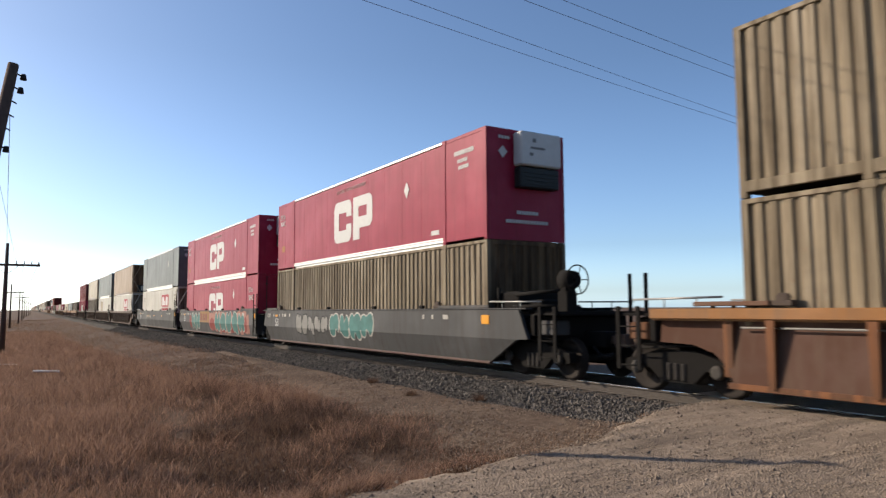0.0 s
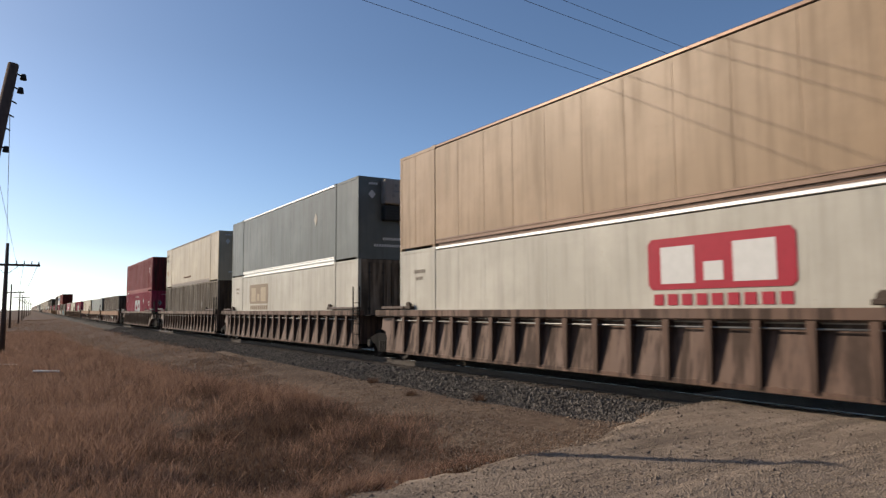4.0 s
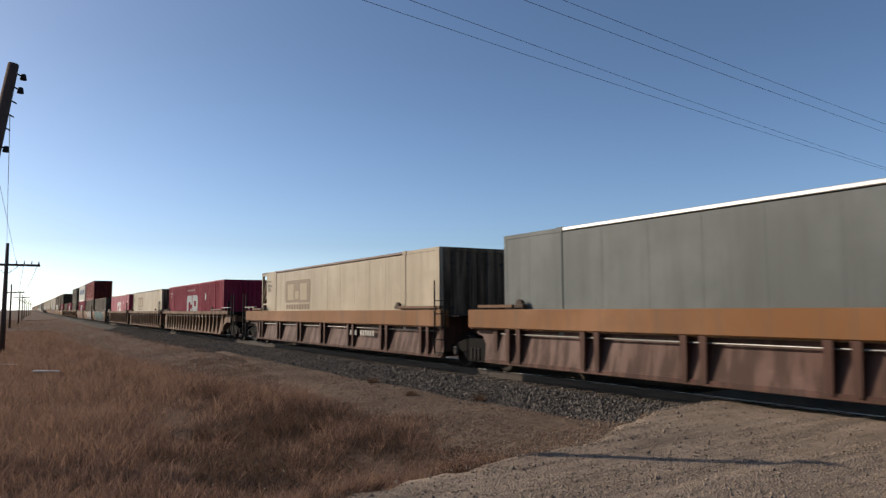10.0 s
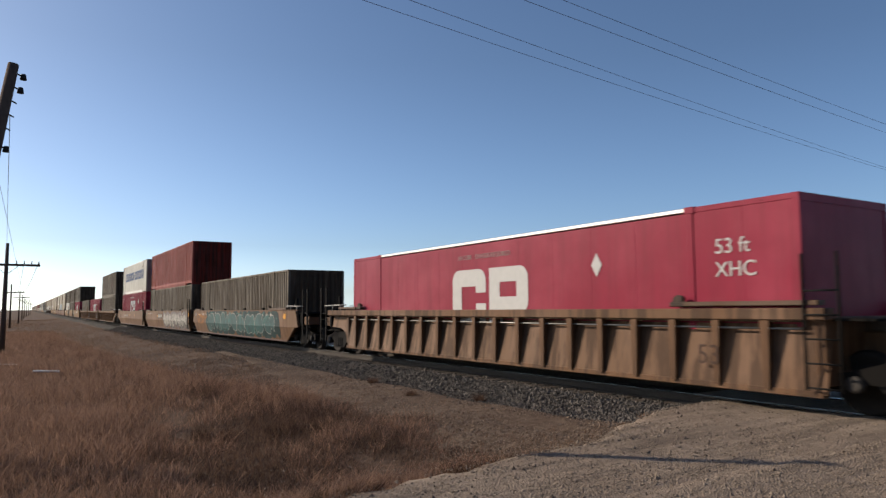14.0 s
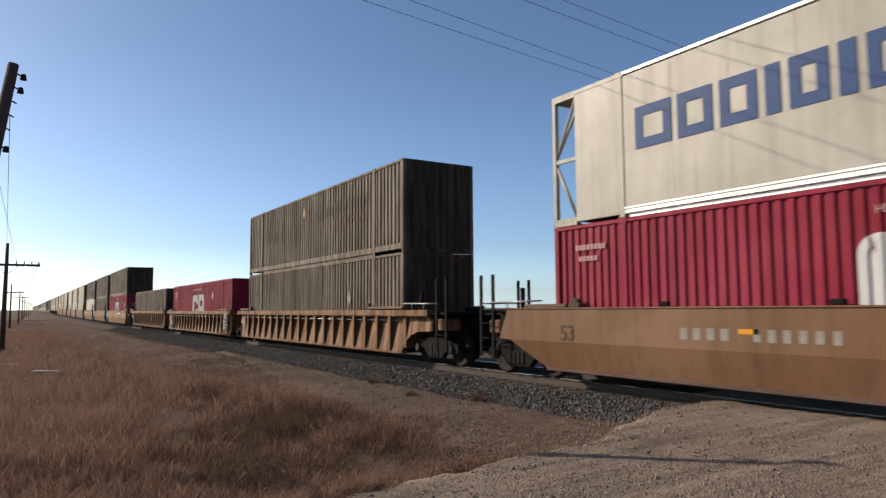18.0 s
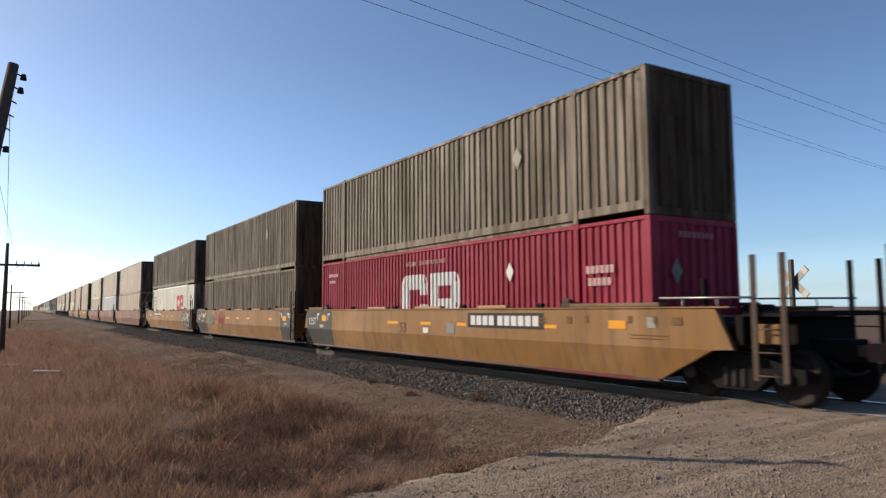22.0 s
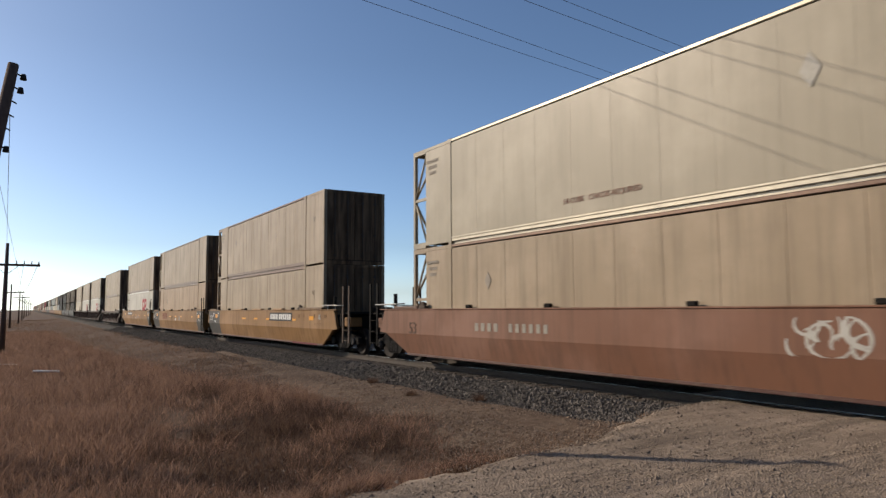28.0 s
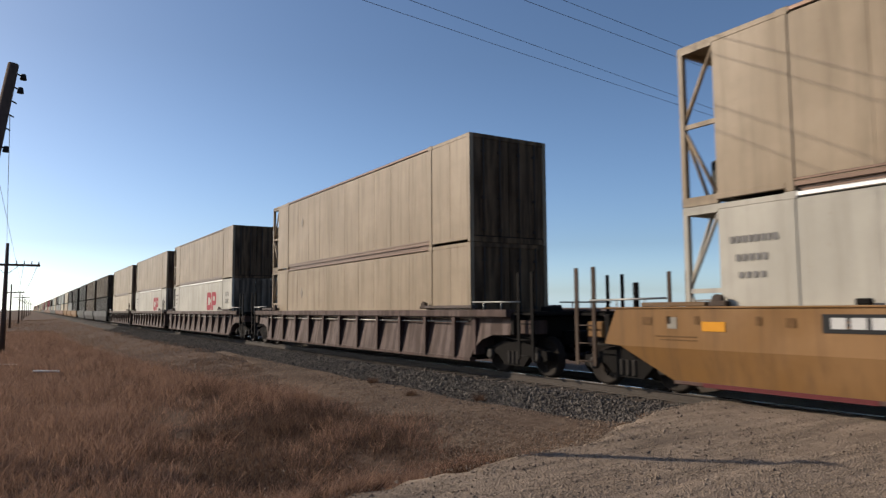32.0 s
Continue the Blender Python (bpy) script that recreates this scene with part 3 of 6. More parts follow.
def container(kind, colour, front="", back="doors", marks=(), detail=1, group="containers on the train"):
    """kind: 'corr' (ribbed steel) or 'plate' (smooth plate with aluminium rails)."""
    thing = new("shipping_container")
    grime = tuple(v * 0.35 + d * 0.15 for v, d in zip(COLOURS[colour], (0.10, 0.06, 0.04)))
    wear = (0.95 if colour in ("tan", "taupe") else 0.45) if kind == "corr" else 0.42 if colour in ("beige", "sand") else 0.16 if colour == "bone" else 0.30
    lo, hi = (0.36, 0.66) if kind == "corr" else (0.42, 0.76)
    skin = paint(f"container_{colour}_{kind}", COLOURS[colour], grime, wear=wear, rough=0.55 if kind == "corr" else 0.45, lo=lo, hi=hi, gloss=0.15 if colour == "red" else 0.22)
    rail = ALU if colour in ("red", "white", "grey", "blue") else plain(f"worn_rail_{colour}", (0.15, 0.10, 0.075) if colour in ("cream", "beige", "sand") else (0.36, 0.32, 0.25) if colour == "bone" else tuple(min(v * 1.3 + 0.1, 0.8) for v in COLOURS[colour]), 0.38, 0.45, 0.3, 3)
    # Leading ends: shade is painted into the base colour, along with grime runs.
    shaded_grimy = skin if colour in ("red", "blue") else paint(f"sooty_end_{colour}", tuple(v * k for v, k in zip(COLOURS[colour], (0.62, 0.52, 0.46))), (0.024, 0.017, 0.013), wear=0.85, rough=0.85, lo=0.34, hi=0.62, gloss=0.05)
    how = "ribbed steel" if kind == "corr" else "smooth plate-sided"
    tail = {"reefer": " with end heating unit", "frame": " with open end frame", "": ""}.get(front, "")
    if any(m.startswith("cp") for m in marks):
        tail += " and block emblem" if tail else " with a block emblem"
    elif any(m.startswith("hr") for m in marks):
        tail += " and logo panel" if tail else " with a printed logo panel"
    elif "banner_blue" in marks:
        tail += " with blue block shapes"
    tagged(thing, f"{NAMES_OF[colour]} {how} freight container{tail}".replace("smooth plate-sided", "smooth-sided"), "container", group)
    f_end = -HL + (0.72 if front == "frame" else 0.0)
    b_end = HL - (0.72 if back == "frame" else 0.0)
    key = f"{kind}:{detail}:{front == 'frame'}:{back == 'frame'}"
    for sx in (-1, 1):
        side = "near" if sx < 0 else "far"
        if kind == "corr":
            part("side_wall", f"side_wall:{side}:{key}", skin, thing, lambda bm: corrugated(bm, -HL + 0.12, HL - 0.12, 0.16, HGT - 0.09, sx * (HW - 0.022), -sx * RIB, PITCH.get(colour, 0.248)))
            if detail:
                part("top_rail", f"top_rail_c:{side}", skin, thing, lambda bm: box(bm, *sorted((sx * HW, sx * (HW - 0.07))), -HL, HL, HGT - 0.085, HGT, 0.012))
                part("bottom_rail", f"bottom_rail_c:{side}", skin, thing, lambda bm: (box(bm, *sorted((sx * HW, sx * (HW - 0.07))), -POST, POST, 0.085, 0.285, 0.012), box(bm, *sorted((sx * (HW - 0.05), sx * (HW - 0.09))), -POST, POST, 0.0, 0.09),
                     box(bm, *sorted((sx * HW, sx * (HW - 0.07))), -HL, -POST, 0.10, 0.285, 0.012), box(bm, *sorted((sx * HW, sx * (HW - 0.07))), POST, HL, 0.10, 0.285, 0.012)))
        else:
            cuts = [(f_end, -POST - 0.07, "a"), (-POST + 0.07, POST - 0.07, "b"), (POST + 0.07, b_end, "c")]
            for y0, y1, tag in (cuts if detail else [(f_end, b_end, "all")]):
                part("side_panel", f"side_panel:{side}:{tag}:{key}", skin, thing, lambda bm: seamed(bm, y0, y1, 0.14, HGT - 0.10, sx * (HW - 0.006), sx * (HW - 0.05), 0.015 if colour in ("beige", "sand", "cream") else 0.008))
            if detail:
                part("top_rail", f"top_rail_p:{side}:{key}", rail, thing, lambda bm: box(bm, *sorted((sx * (HW + 0.008), sx * (HW - 0.06))), -POST, POST, HGT - 0.075, HGT, 0.012), "bright rail along the top edge")
                for y0, y1 in ((-HL, -POST), (POST, HL)):
                    for z0, z1 in ((HGT - 0.10, HGT), (0.06, 0.16)):
                        part("end_rail", f"end_rail_p:{side}:{y0:.1f}:{z0:.1f}", skin, thing, lambda bm: box(bm, *sorted((sx * HW, sx * (HW - 0.06))), y0 + 0.08, y1 - 0.08, z0, z1, 0.01))
                part("bottom_rail", f"bottom_rail_p:{side}:{key}", rail, thing, lambda bm: (box(bm, *sorted((sx * (HW + 0.008), sx * (HW - 0.06))), -POST, POST, 0.155, 0.20, 0.008), box(bm, *sorted((sx * HW, sx * (HW - 0.05))), -POST, POST, 0.07, 0.145, 0.008), box(bm, *sorted((sx * (HW - 0.06), sx * (HW - 0.09))), -POST, POST, 0.0, 0.075)), "bright rail along the bottom edge")
        if detail:
            for sy in (-1, 1):
                if not (sy < 0 and front == "frame") and not (sy > 0 and back == "frame"):
                    part("corner_post", f"corner_post:{sx}:{sy}", skin, thing, lambda bm: (box(bm, *sorted((sx * HW, sx * (HW - 0.12))), *sorted((sy * HL, sy * (HL - 0.13))), 0.0, HGT, 0.008)))
                part("middle_post", f"middle_post:{sx}:{sy}", skin, thing, lambda bm: (box(bm, *sorted((sx * (HW + 0.012), sx * (HW - 0.08))), sy * POST - 0.075, sy * POST + 0.075, 0.0, HGT + 0.005, 0.008),
                     box(bm, *sorted((sx * (HW + 0.018), sx * (HW - 0.15))), sy * POST - 0.11, sy * POST + 0.11, HGT - 0.11, HGT + 0.012, 0.01)))
    part("roof", f"roof:{key}", skin, thing, lambda bm: box(bm, -HW + 0.05, HW - 0.05, -HL + 0.02, HL - 0.02, HGT - 0.05, HGT - 0.015))
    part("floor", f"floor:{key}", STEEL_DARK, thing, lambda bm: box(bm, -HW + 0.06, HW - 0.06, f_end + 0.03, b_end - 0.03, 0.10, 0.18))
    if front == "frame":
        part("front_wall", f"front_wall_f:{kind}", shaded_grimy, thing, lambda bm: box(bm, -HW + 0.01, HW - 0.01, f_end, f_end + 0.05, 0.10, HGT - 0.05))
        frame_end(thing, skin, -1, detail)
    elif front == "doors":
        part("door_sill", "door_sill_front", shaded_grimy, thing, lambda bm: box(bm, -HW + 0.12, HW - 0.12, -HL, -HL + 0.1, 0, 0.15))
        part("door_header", "door_header_front", shaded_grimy, thing, lambda bm: box(bm, -HW + 0.12, HW - 0.12, -HL, -HL + 0.1, HGT - 0.12, HGT))
        doors(thing, shaded_grimy, -HL + 0.03, -1, detail)
    elif kind == "corr":
        part("front_wall", "front_wall_c", shaded_grimy, thing, lambda bm: (corrugated(bm, -HW + 0.12, HW - 0.12, 0.14, HGT - 0.10, -HL + 0.015, 0.04, 0.25, "x"), box(bm, -HW + 0.1, HW - 0.1, -HL, -HL + 0.07, HGT - 0.12, HGT), box(bm, -HW + 0.1, HW - 0.1, -HL, -HL + 0.07, 0, 0.16)))
    else:
        # White end walls get a darker, browner paint than the sides.
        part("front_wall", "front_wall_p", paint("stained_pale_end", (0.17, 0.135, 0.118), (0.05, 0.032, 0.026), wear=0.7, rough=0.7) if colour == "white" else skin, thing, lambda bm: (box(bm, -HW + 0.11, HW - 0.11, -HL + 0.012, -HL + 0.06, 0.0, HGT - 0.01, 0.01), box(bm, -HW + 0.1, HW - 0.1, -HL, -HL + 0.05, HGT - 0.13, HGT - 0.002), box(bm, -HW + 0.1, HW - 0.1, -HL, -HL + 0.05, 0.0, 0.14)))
        if front == "reefer":
            reefer_end(thing, skin, detail)
        elif front == "unit":
            reefer_end(thing, skin, detail, paint("unit_cowl_dull", (0.20, 0.18, 0.16)))
    if back == "frame":
        part("back_wall", f"back_wall_f:{kind}", skin, thing, lambda bm: box(bm, -HW + 0.01, HW - 0.01, b_end - 0.05, b_end, 0.10, HGT - 0.05))
        frame_end(thing, skin, 1, detail)
    else:
        part("door_header", "door_header_back", skin, thing, lambda bm: box(bm, -HW + 0.12, HW - 0.12, HL - 0.1, HL, HGT - 0.12, HGT))
        doors(thing, skin, HL - 0.03, 1, 0)
    put_marks(thing, marks, detail, kind, colour)
    return thing


# ---------------------------------------------------------------- well cars (origin on the rail heads under the middle)
TOP, LOW = 1.55, 0.28             # side sill: upper and lower edge above the rails
WHEEL_R = 0.457
WHEELSETS = {-1: [], 1: []}


def bogie(car, y, detail):
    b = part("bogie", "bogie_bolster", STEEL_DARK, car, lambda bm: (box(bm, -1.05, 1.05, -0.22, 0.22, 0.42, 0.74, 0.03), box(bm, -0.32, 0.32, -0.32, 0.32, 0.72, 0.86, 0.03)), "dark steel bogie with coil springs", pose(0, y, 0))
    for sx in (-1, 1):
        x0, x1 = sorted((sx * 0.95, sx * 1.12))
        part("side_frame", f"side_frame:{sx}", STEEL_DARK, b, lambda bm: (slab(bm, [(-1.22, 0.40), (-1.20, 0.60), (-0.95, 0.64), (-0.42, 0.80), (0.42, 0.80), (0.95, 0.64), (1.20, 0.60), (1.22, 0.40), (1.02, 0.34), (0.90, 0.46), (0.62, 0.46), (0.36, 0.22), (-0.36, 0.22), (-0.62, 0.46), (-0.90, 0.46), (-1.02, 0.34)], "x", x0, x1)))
        if detail:
            for a in (-0.16, 0.0, 0.16):
                part("spring", f"spring:{sx}", plain("worn_grey_spring_steel", (0.024, 0.021, 0.019), 0.8, 0.0), b, lambda bm: disc(bm, [(0.068 if k % 2 else 0.05, 0.26 + 0.022 * k) for k in range(15)], "z", 8), "coil spring", pose(sx * 1.10, a, 0))
            for a in (-0.89, 0.89):
                part("bearing_cap", f"bearing_cap:{sx}", plain("worn_grey_casting", (0.045, 0.04, 0.035), 0.8, 0.0), b, lambda bm: disc(bm, [(0.06, sx * 1.10), (0.125, sx * 1.11), (0.125, sx * 1.19), (0.08, sx * 1.21)], "x", 12), "round axle bearing cap", pose(0, a, WHEEL_R))
    for sy in (-1, 1):
        def wheels(bm):
            rod(bm, (-0.80, 0, 0), (0.80, 0, 0), 0.08, 10)
            for sx in (-1, 1):
                disc(bm, [(0.10, sx * 0.70), (0.38, sx * 0.705), (0.475, sx * 0.69), (0.48, sx * 0.715), (WHEEL_R, sx * 0.725), (WHEEL_R - 0.008, sx * 0.83), (0.40, sx * 0.835), (0.34, sx * 0.79), (0.16, sx * 0.77), (0.12, sx * 0.85)], "x", 24)
                for k in range(3):
                    a = k * 2.094
                    box(bm, *sorted((sx * 0.785, sx * 0.80)), 0.24 * math.cos(a) - 0.03, 0.24 * math.cos(a) + 0.03, 0.24 * math.sin(a) - 0.03, 0.24 * math.sin(a) + 0.03)
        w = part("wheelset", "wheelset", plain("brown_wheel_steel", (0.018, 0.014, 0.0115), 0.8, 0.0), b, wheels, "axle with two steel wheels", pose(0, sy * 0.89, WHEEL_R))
        if detail:
            WHEELSETS[sy].append(w)
    return b


def strokes(bm, seed, y0, y1, z0, z1, width, count, x):
    """Curved ribbons of spray paint on the side."""
    rnd = random.Random(seed)
    for _ in range(count):
        cy, cz, r = rnd.uniform(y0, y1), rnd.uniform(z0 + 0.1, z1 - 0.1), rnd.uniform(0.10, 0.34)
        a0, sweep, sq = rnd.uniform(0, 6.28), rnd.uniform(1.5, 5.2), rnd.uniform(0.5, 1.6)
        n, prev = 9, None
        for i in range(n + 1):
            a = a0 + sweep * i / n
            w = width * (0.4 + 0.6 * math.sin(math.pi * (i + 0.4) / (n + 0.8)))
            pts = []
            for rr in (r - w / 2, r + w / 2):
                py = cy + rr * sq * math.cos(a)
                pz = min(max(cz + rr * math.sin(a), z0), z1)
                pts.append(bm.verts.new((x + max(0.86 - pz, 0) * 0.24, py, pz)))
            if prev:
                bm.faces.new((prev[0], prev[1], pts[1], pts[0]))
            prev = pts


def chunks(bm, seed, y0, y1, z0, z1, n, x, grow=0.0):
    """A row of n bulging blocks of spray paint; grow widens them for an outline behind."""
    rnd = random.Random(seed)
    step = (y1 - y0) / n
    for i in range(n):
        c, half = y0 + (i + 0.5) * step, step * rnd.uniform(0.44, 0.56) + grow
        top, low = z1 - rnd.uniform(0, 0.14), z0 + rnd.uniform(0, 0.16)
        mid, lean = (top + low) / 2, rnd.uniform(-0.12, 0.12)
        dents = [(rnd.uniform(-0.7, 0.7), rnd.uniform(0.15, 0.8), rnd.uniform(0.12, 0.3)) for _ in range(2)]
        prev = None
        for j in range(13):
            u = -1 + j / 6
            env = max(1 - abs(u) ** 4, 0.0) ** 0.5
            ends = []
            for edge, (p, deep, wide) in zip((low, top), dents):
                k = env * (1 - deep * math.exp(-((u - p) / wide) ** 2))
                ends.append(mid + (edge - mid) * k + lean * u)
            lo, hi = max(ends[0] - grow, LOW + 0.02), min(ends[1] + grow, TOP - 0.01)
            hi = max(hi, lo + 0.02)
            knee = min(max(0.86, lo + 0.005), hi - 0.005)
            row = [bm.verts.new((x + max(0.86 - z, 0) * 0.24, c + u * half, z)) for z in (lo, knee, hi)]
            if prev:
                for k in (0, 1):
                    bm.faces.new((prev[k], prev[k + 1], row[k + 1], row[k]))
            prev = row


def well_car(style, colour, front="mid", back="mid", marks=(), detail=1, pair=None, ends=None):
    """front and back: 'end' (coupler, platform, own bogie) or 'mid' (shares a bogie with the next unit); the unit carries the bogie behind it."""
    car = new("well_car")
    skin = paint(f"car_{colour}_{style}", CARS[colour], (0.032, 0.022, 0.017), wear=0.34 if style == "smooth" else 0.85 if colour == "brown" else 0.62, rough=0.6, lo=0.42 if style == "smooth" else 0.43, hi=0.72 if style == "smooth" else 0.58)
    band = paint(f"car_{pair}", CARS[pair], wear=0.6, rough=0.6) if pair else paint("bright_orange_chord", (0.19, 0.082, 0.022), wear=0.5) if colour == "orange" else skin
    panel = paint("brown_car_panel", (0.062, 0.031, 0.021), wear=0.5, rough=0.8, gloss=0.08) if colour == "orange" else skin
    skin_dull = paint("rusty_handrail_brown", (0.040, 0.024, 0.015), wear=0.6, rough=0.75)
    dark_end = paint("car_end_black", (0.026, 0.026, 0.026), wear=0.4, rough=0.6)
    how = {"ribbed": "with upright side stakes", "banded": "with a deep top chord and paired stakes", "smooth": "with smooth sloping sides"}[style]
    tag = " and graffiti" if any(m.startswith("tag") for m in marks) else ""
    tagged(car, f"{CAR_NAMES[colour]} container well car {how}{tag}", "rail car", "well cars of the train")
    yf = -HL - (1.80 if front == "end" else 0.42)
    yb = HL + (1.80 if back == "end" else 1.25)
    cf = 1.62 if front == "end" else 0.12
    cb = 1.55 if back == "end" else 0.62
    key = f"{style}:{front}:{back}:{detail}"
    for sx in (-1, 1):
        X = lambda a: sx * a
        if style == "smooth":
            def side(bm):
                def ring(xo, xl):
                    ef, eb = (0.40 if front == "end" else 0.02), (0.40 if back == "end" else 0.30)
                    up = [(yf + ef * 0.8, TOP), (yf, 0.88), (yf + ef, 0.86)] + [(yf + cf, LOW), (yb - cb, LOW)] + [(yb - eb, 0.86), (yb, 0.88), (yb - eb * 0.8, TOP)]
                    return [bm.verts.new((X(xl if z < 0.5 else xo), y, z)) for y, z in up]
                o, i = ring(1.50, 1.36), ring(1.40, 1.30)
                for r in (o, i[::-1]):
                    if r is o:
                        bm.faces.new((r[0], r[1], r[2], r[5], r[6], r[7]))
                        bm.faces.new((r[2], r[3], r[4], r[5]))
                    else:
                        bm.faces.new(r)
                for k in range(8):
                    bm.faces.new((o[k], o[(k + 1) % 8], i[(k + 1) % 8], i[k]))
            part("side_sill", f"side_sill:{sx}:{key}", skin, car, side)
            if detail:
                part("top_chord", f"top_chord:{sx}:{key}", skin, car, lambda bm: box(bm, *sorted((X(1.525), X(1.33))), yf + 0.02, yb - 0.02, TOP, TOP + 0.035, 0.01))
                part("bottom_chord", f"bottom_chord:{sx}:{key}", paint("car_chord_dark", (0.06, 0.028, 0.022), wear=0.6), car, lambda bm: box(bm, *sorted((X(1.385), X(1.27))), yf + cf, yb - cb, LOW - 0.05, LOW + 0.015, 0.01))
            if ends and detail:
                for y0, y1, low0, low1, e in ((yf + 0.02, yf + 1.72, yf + 0.13, yf + 1.72, front), (yb - 2.7, yb - 0.26, yb - 2.7, yb - 0.64, back)):
                    if e == "mid":
                        def patch(bm):
                            pts = [(1.504, y0, TOP), (1.504, y1, TOP), (1.504, y1, 0.86), (1.364, low1, LOW), (1.364, low0, LOW), (1.504, y0, 0.86)]
                            v = [bm.verts.new((X(p[0]), p[1], p[2])) for p in pts]
                            bm.faces.new((v[0], v[1], v[2], v[5]))
                            bm.faces.new((v[5], v[2], v[3], v[4]))
                        part("end_panel", f"end_panel:{sx}:{y0:.2f}", dark_end, car, patch, "black-painted end of the side")
        else:
            deep = 1.10 if style == "banded" else 1.37
            part("top_chord", f"top_chord_r:{sx}:{key}", band, car, lambda bm: (box(bm, *sorted((X(1.52), X(1.25))), yf, yb, deep, TOP, 0.014),
                 box(bm, *sorted((X(1.45), X(1.27))), yf + 0.02, yb - 0.02, deep - 0.03, deep - 0.004)))
            def sheet(bm):
                arch = ((0.10, 0.95), (0.80, 0.93), (1.25, 0.80), (1.52, 0.58), (1.66, LOW + 0.02))
                flat = ((0.04, 0.80), (0.06, LOW + 0.02))
                fore = [(yf + a, z) for a, z in (arch if front == "end" else flat)]
                aft = [(yb - a, z) for a, z in (arch if back == "end" else ((0.1, 0.95), (0.35, 0.9), (0.55, 0.7), (0.62, LOW + 0.02)))][::-1]
                pts = [(yf + 0.04, deep - 0.02), *fore, *aft, (yb - 0.1, deep - 0.02)]
                lean = lambda z: 1.445 - 0.165 * (z - LOW) / (deep - LOW)
                o = [bm.verts.new((X(lean(z)), y, z)) for y, z in pts]
                i = [bm.verts.new((X(lean(z) - 0.03), y, z)) for y, z in pts]
                m = len(pts)
                bm.faces.new(o)
                bm.faces.new(i[::-1])
                for k in range(m):
                    bm.faces.new((o[k], o[(k + 1) % m], i[(k + 1) % m], i[k]))
            part("side_sheet", f"side_sheet:{sx}:{key}", panel, car, sheet)
            part("bottom_chord", f"bottom_chord_r:{sx}:{key}", skin, car, lambda bm: (box(bm, *sorted((X(1.455), X(1.27))), yf + cf, yb - cb, LOW - 0.03, LOW + 0.07, 0.01)))
            if detail:
                n = {"ribbed": 18, "banded": 7}[style]
                if colour in ("mauve", "orange"):
                    n = 11
                for k in range(n):
                    y = -HL + 0.55 + (2 * HL - 1.1) * k / (n - 1)
                    for dy in ((0,) if style == "ribbed" else (-0.2, 0.2)):
                        part("stake", f"stake:{sx}:{style}", skin, car, lambda bm: (slab(bm, [(X(1.48), deep - 0.004), (X(1.27), deep - 0.004), (X(1.42), LOW + 0.06), (X(1.48), LOW + 0.06)], "y", -0.028, 0.028),
                                                                                        slab(bm, [(-0.075, deep - 0.004), (0.075, deep - 0.004), (0.05, LOW + 0.04), (-0.05, LOW + 0.04)], "x", *sorted((X(1.478), X(1.495))))), at=pose(0, y + dy, 0))
                part("pipe", f"pipe:{sx}:{key}", STEEL_GREY, car, lambda bm: rod(bm, (X(1.40), -HL, deep - 0.13), (X(1.40), HL, deep - 0.13), 0.018, 6), "thin pipe under the top chord")
        if detail:
            for y0, y1 in ((-HL - 0.32, -HL + 2.05), (HL - 0.55, HL + 0.85)):
                part("guide_plate", f"guide_plate:{sx}:{y0:.1f}", paint(f"worn_guide_plate_{colour}", tuple(v * 0.6 + 0.006 for v in CARS[pair or colour]), wear=0.6), car, lambda bm: (box(bm, *sorted((X(1.50), X(1.31))), y0, y1, TOP + 0.037, TOP + 0.115, 0.012)))
            for y in (-5.0, -1.9, 1.9, 5.0) if style == "smooth" and sx < 0 else ():
                part("chord_lug", "chord_lug", STEEL_DARK, car, lambda bm: box(bm, -1.46, -1.36, -0.11, 0.11, TOP + 0.037, TOP + 0.13, 0.02), "small black stop on the top chord", pose(0, y, 0))
            for y in (-HL + 2.2, HL - 0.75):
                part("guide_lug", f"guide_lug:{sx}:{y:.1f}", paint("rusty_guide_casting", (0.034, 0.022, 0.016), wear=0.5, rough=0.8), car, lambda bm: (box(bm, *sorted((X(1.47), X(1.33))), y - 0.17, y + 0.17, TOP + 0.03, TOP + 0.12, 0.015),
                     slab(bm, [(y - 0.12, TOP + 0.115), (y + 0.12, TOP + 0.115), (y + 0.10, TOP + 0.19), (y + 0.03, TOP + 0.24), (y - 0.09, TOP + 0.22)], "x", *sorted((X(1.45), X(1.40)))), rod(bm, (X(1.46), y - 0.05, TOP + 0.16), (X(1.34), y - 0.05, TOP + 0.16), 0.035, 8)))
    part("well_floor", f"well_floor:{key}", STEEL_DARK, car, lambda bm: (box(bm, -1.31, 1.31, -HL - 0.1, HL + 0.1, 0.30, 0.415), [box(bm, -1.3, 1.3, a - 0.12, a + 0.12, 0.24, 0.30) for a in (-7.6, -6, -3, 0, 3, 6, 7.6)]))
    for sy, e, ye in ((-1, front, yf), (1, back, yb)):
        Y = lambda a: sy * a
        ya = abs(ye)
        part("end_sill", f"end_sill:{sy}:{e}", skin, car, lambda bm: (box(bm, -1.40, 1.40, *sorted((Y(HL + 0.16), Y(HL + 0.36))), 0.42, 1.42, 0.02),
             box(bm, -0.40, 0.40, *sorted((Y(HL + 0.2), Y(HL + 1.2))), 0.80, 1.20, 0.03)))
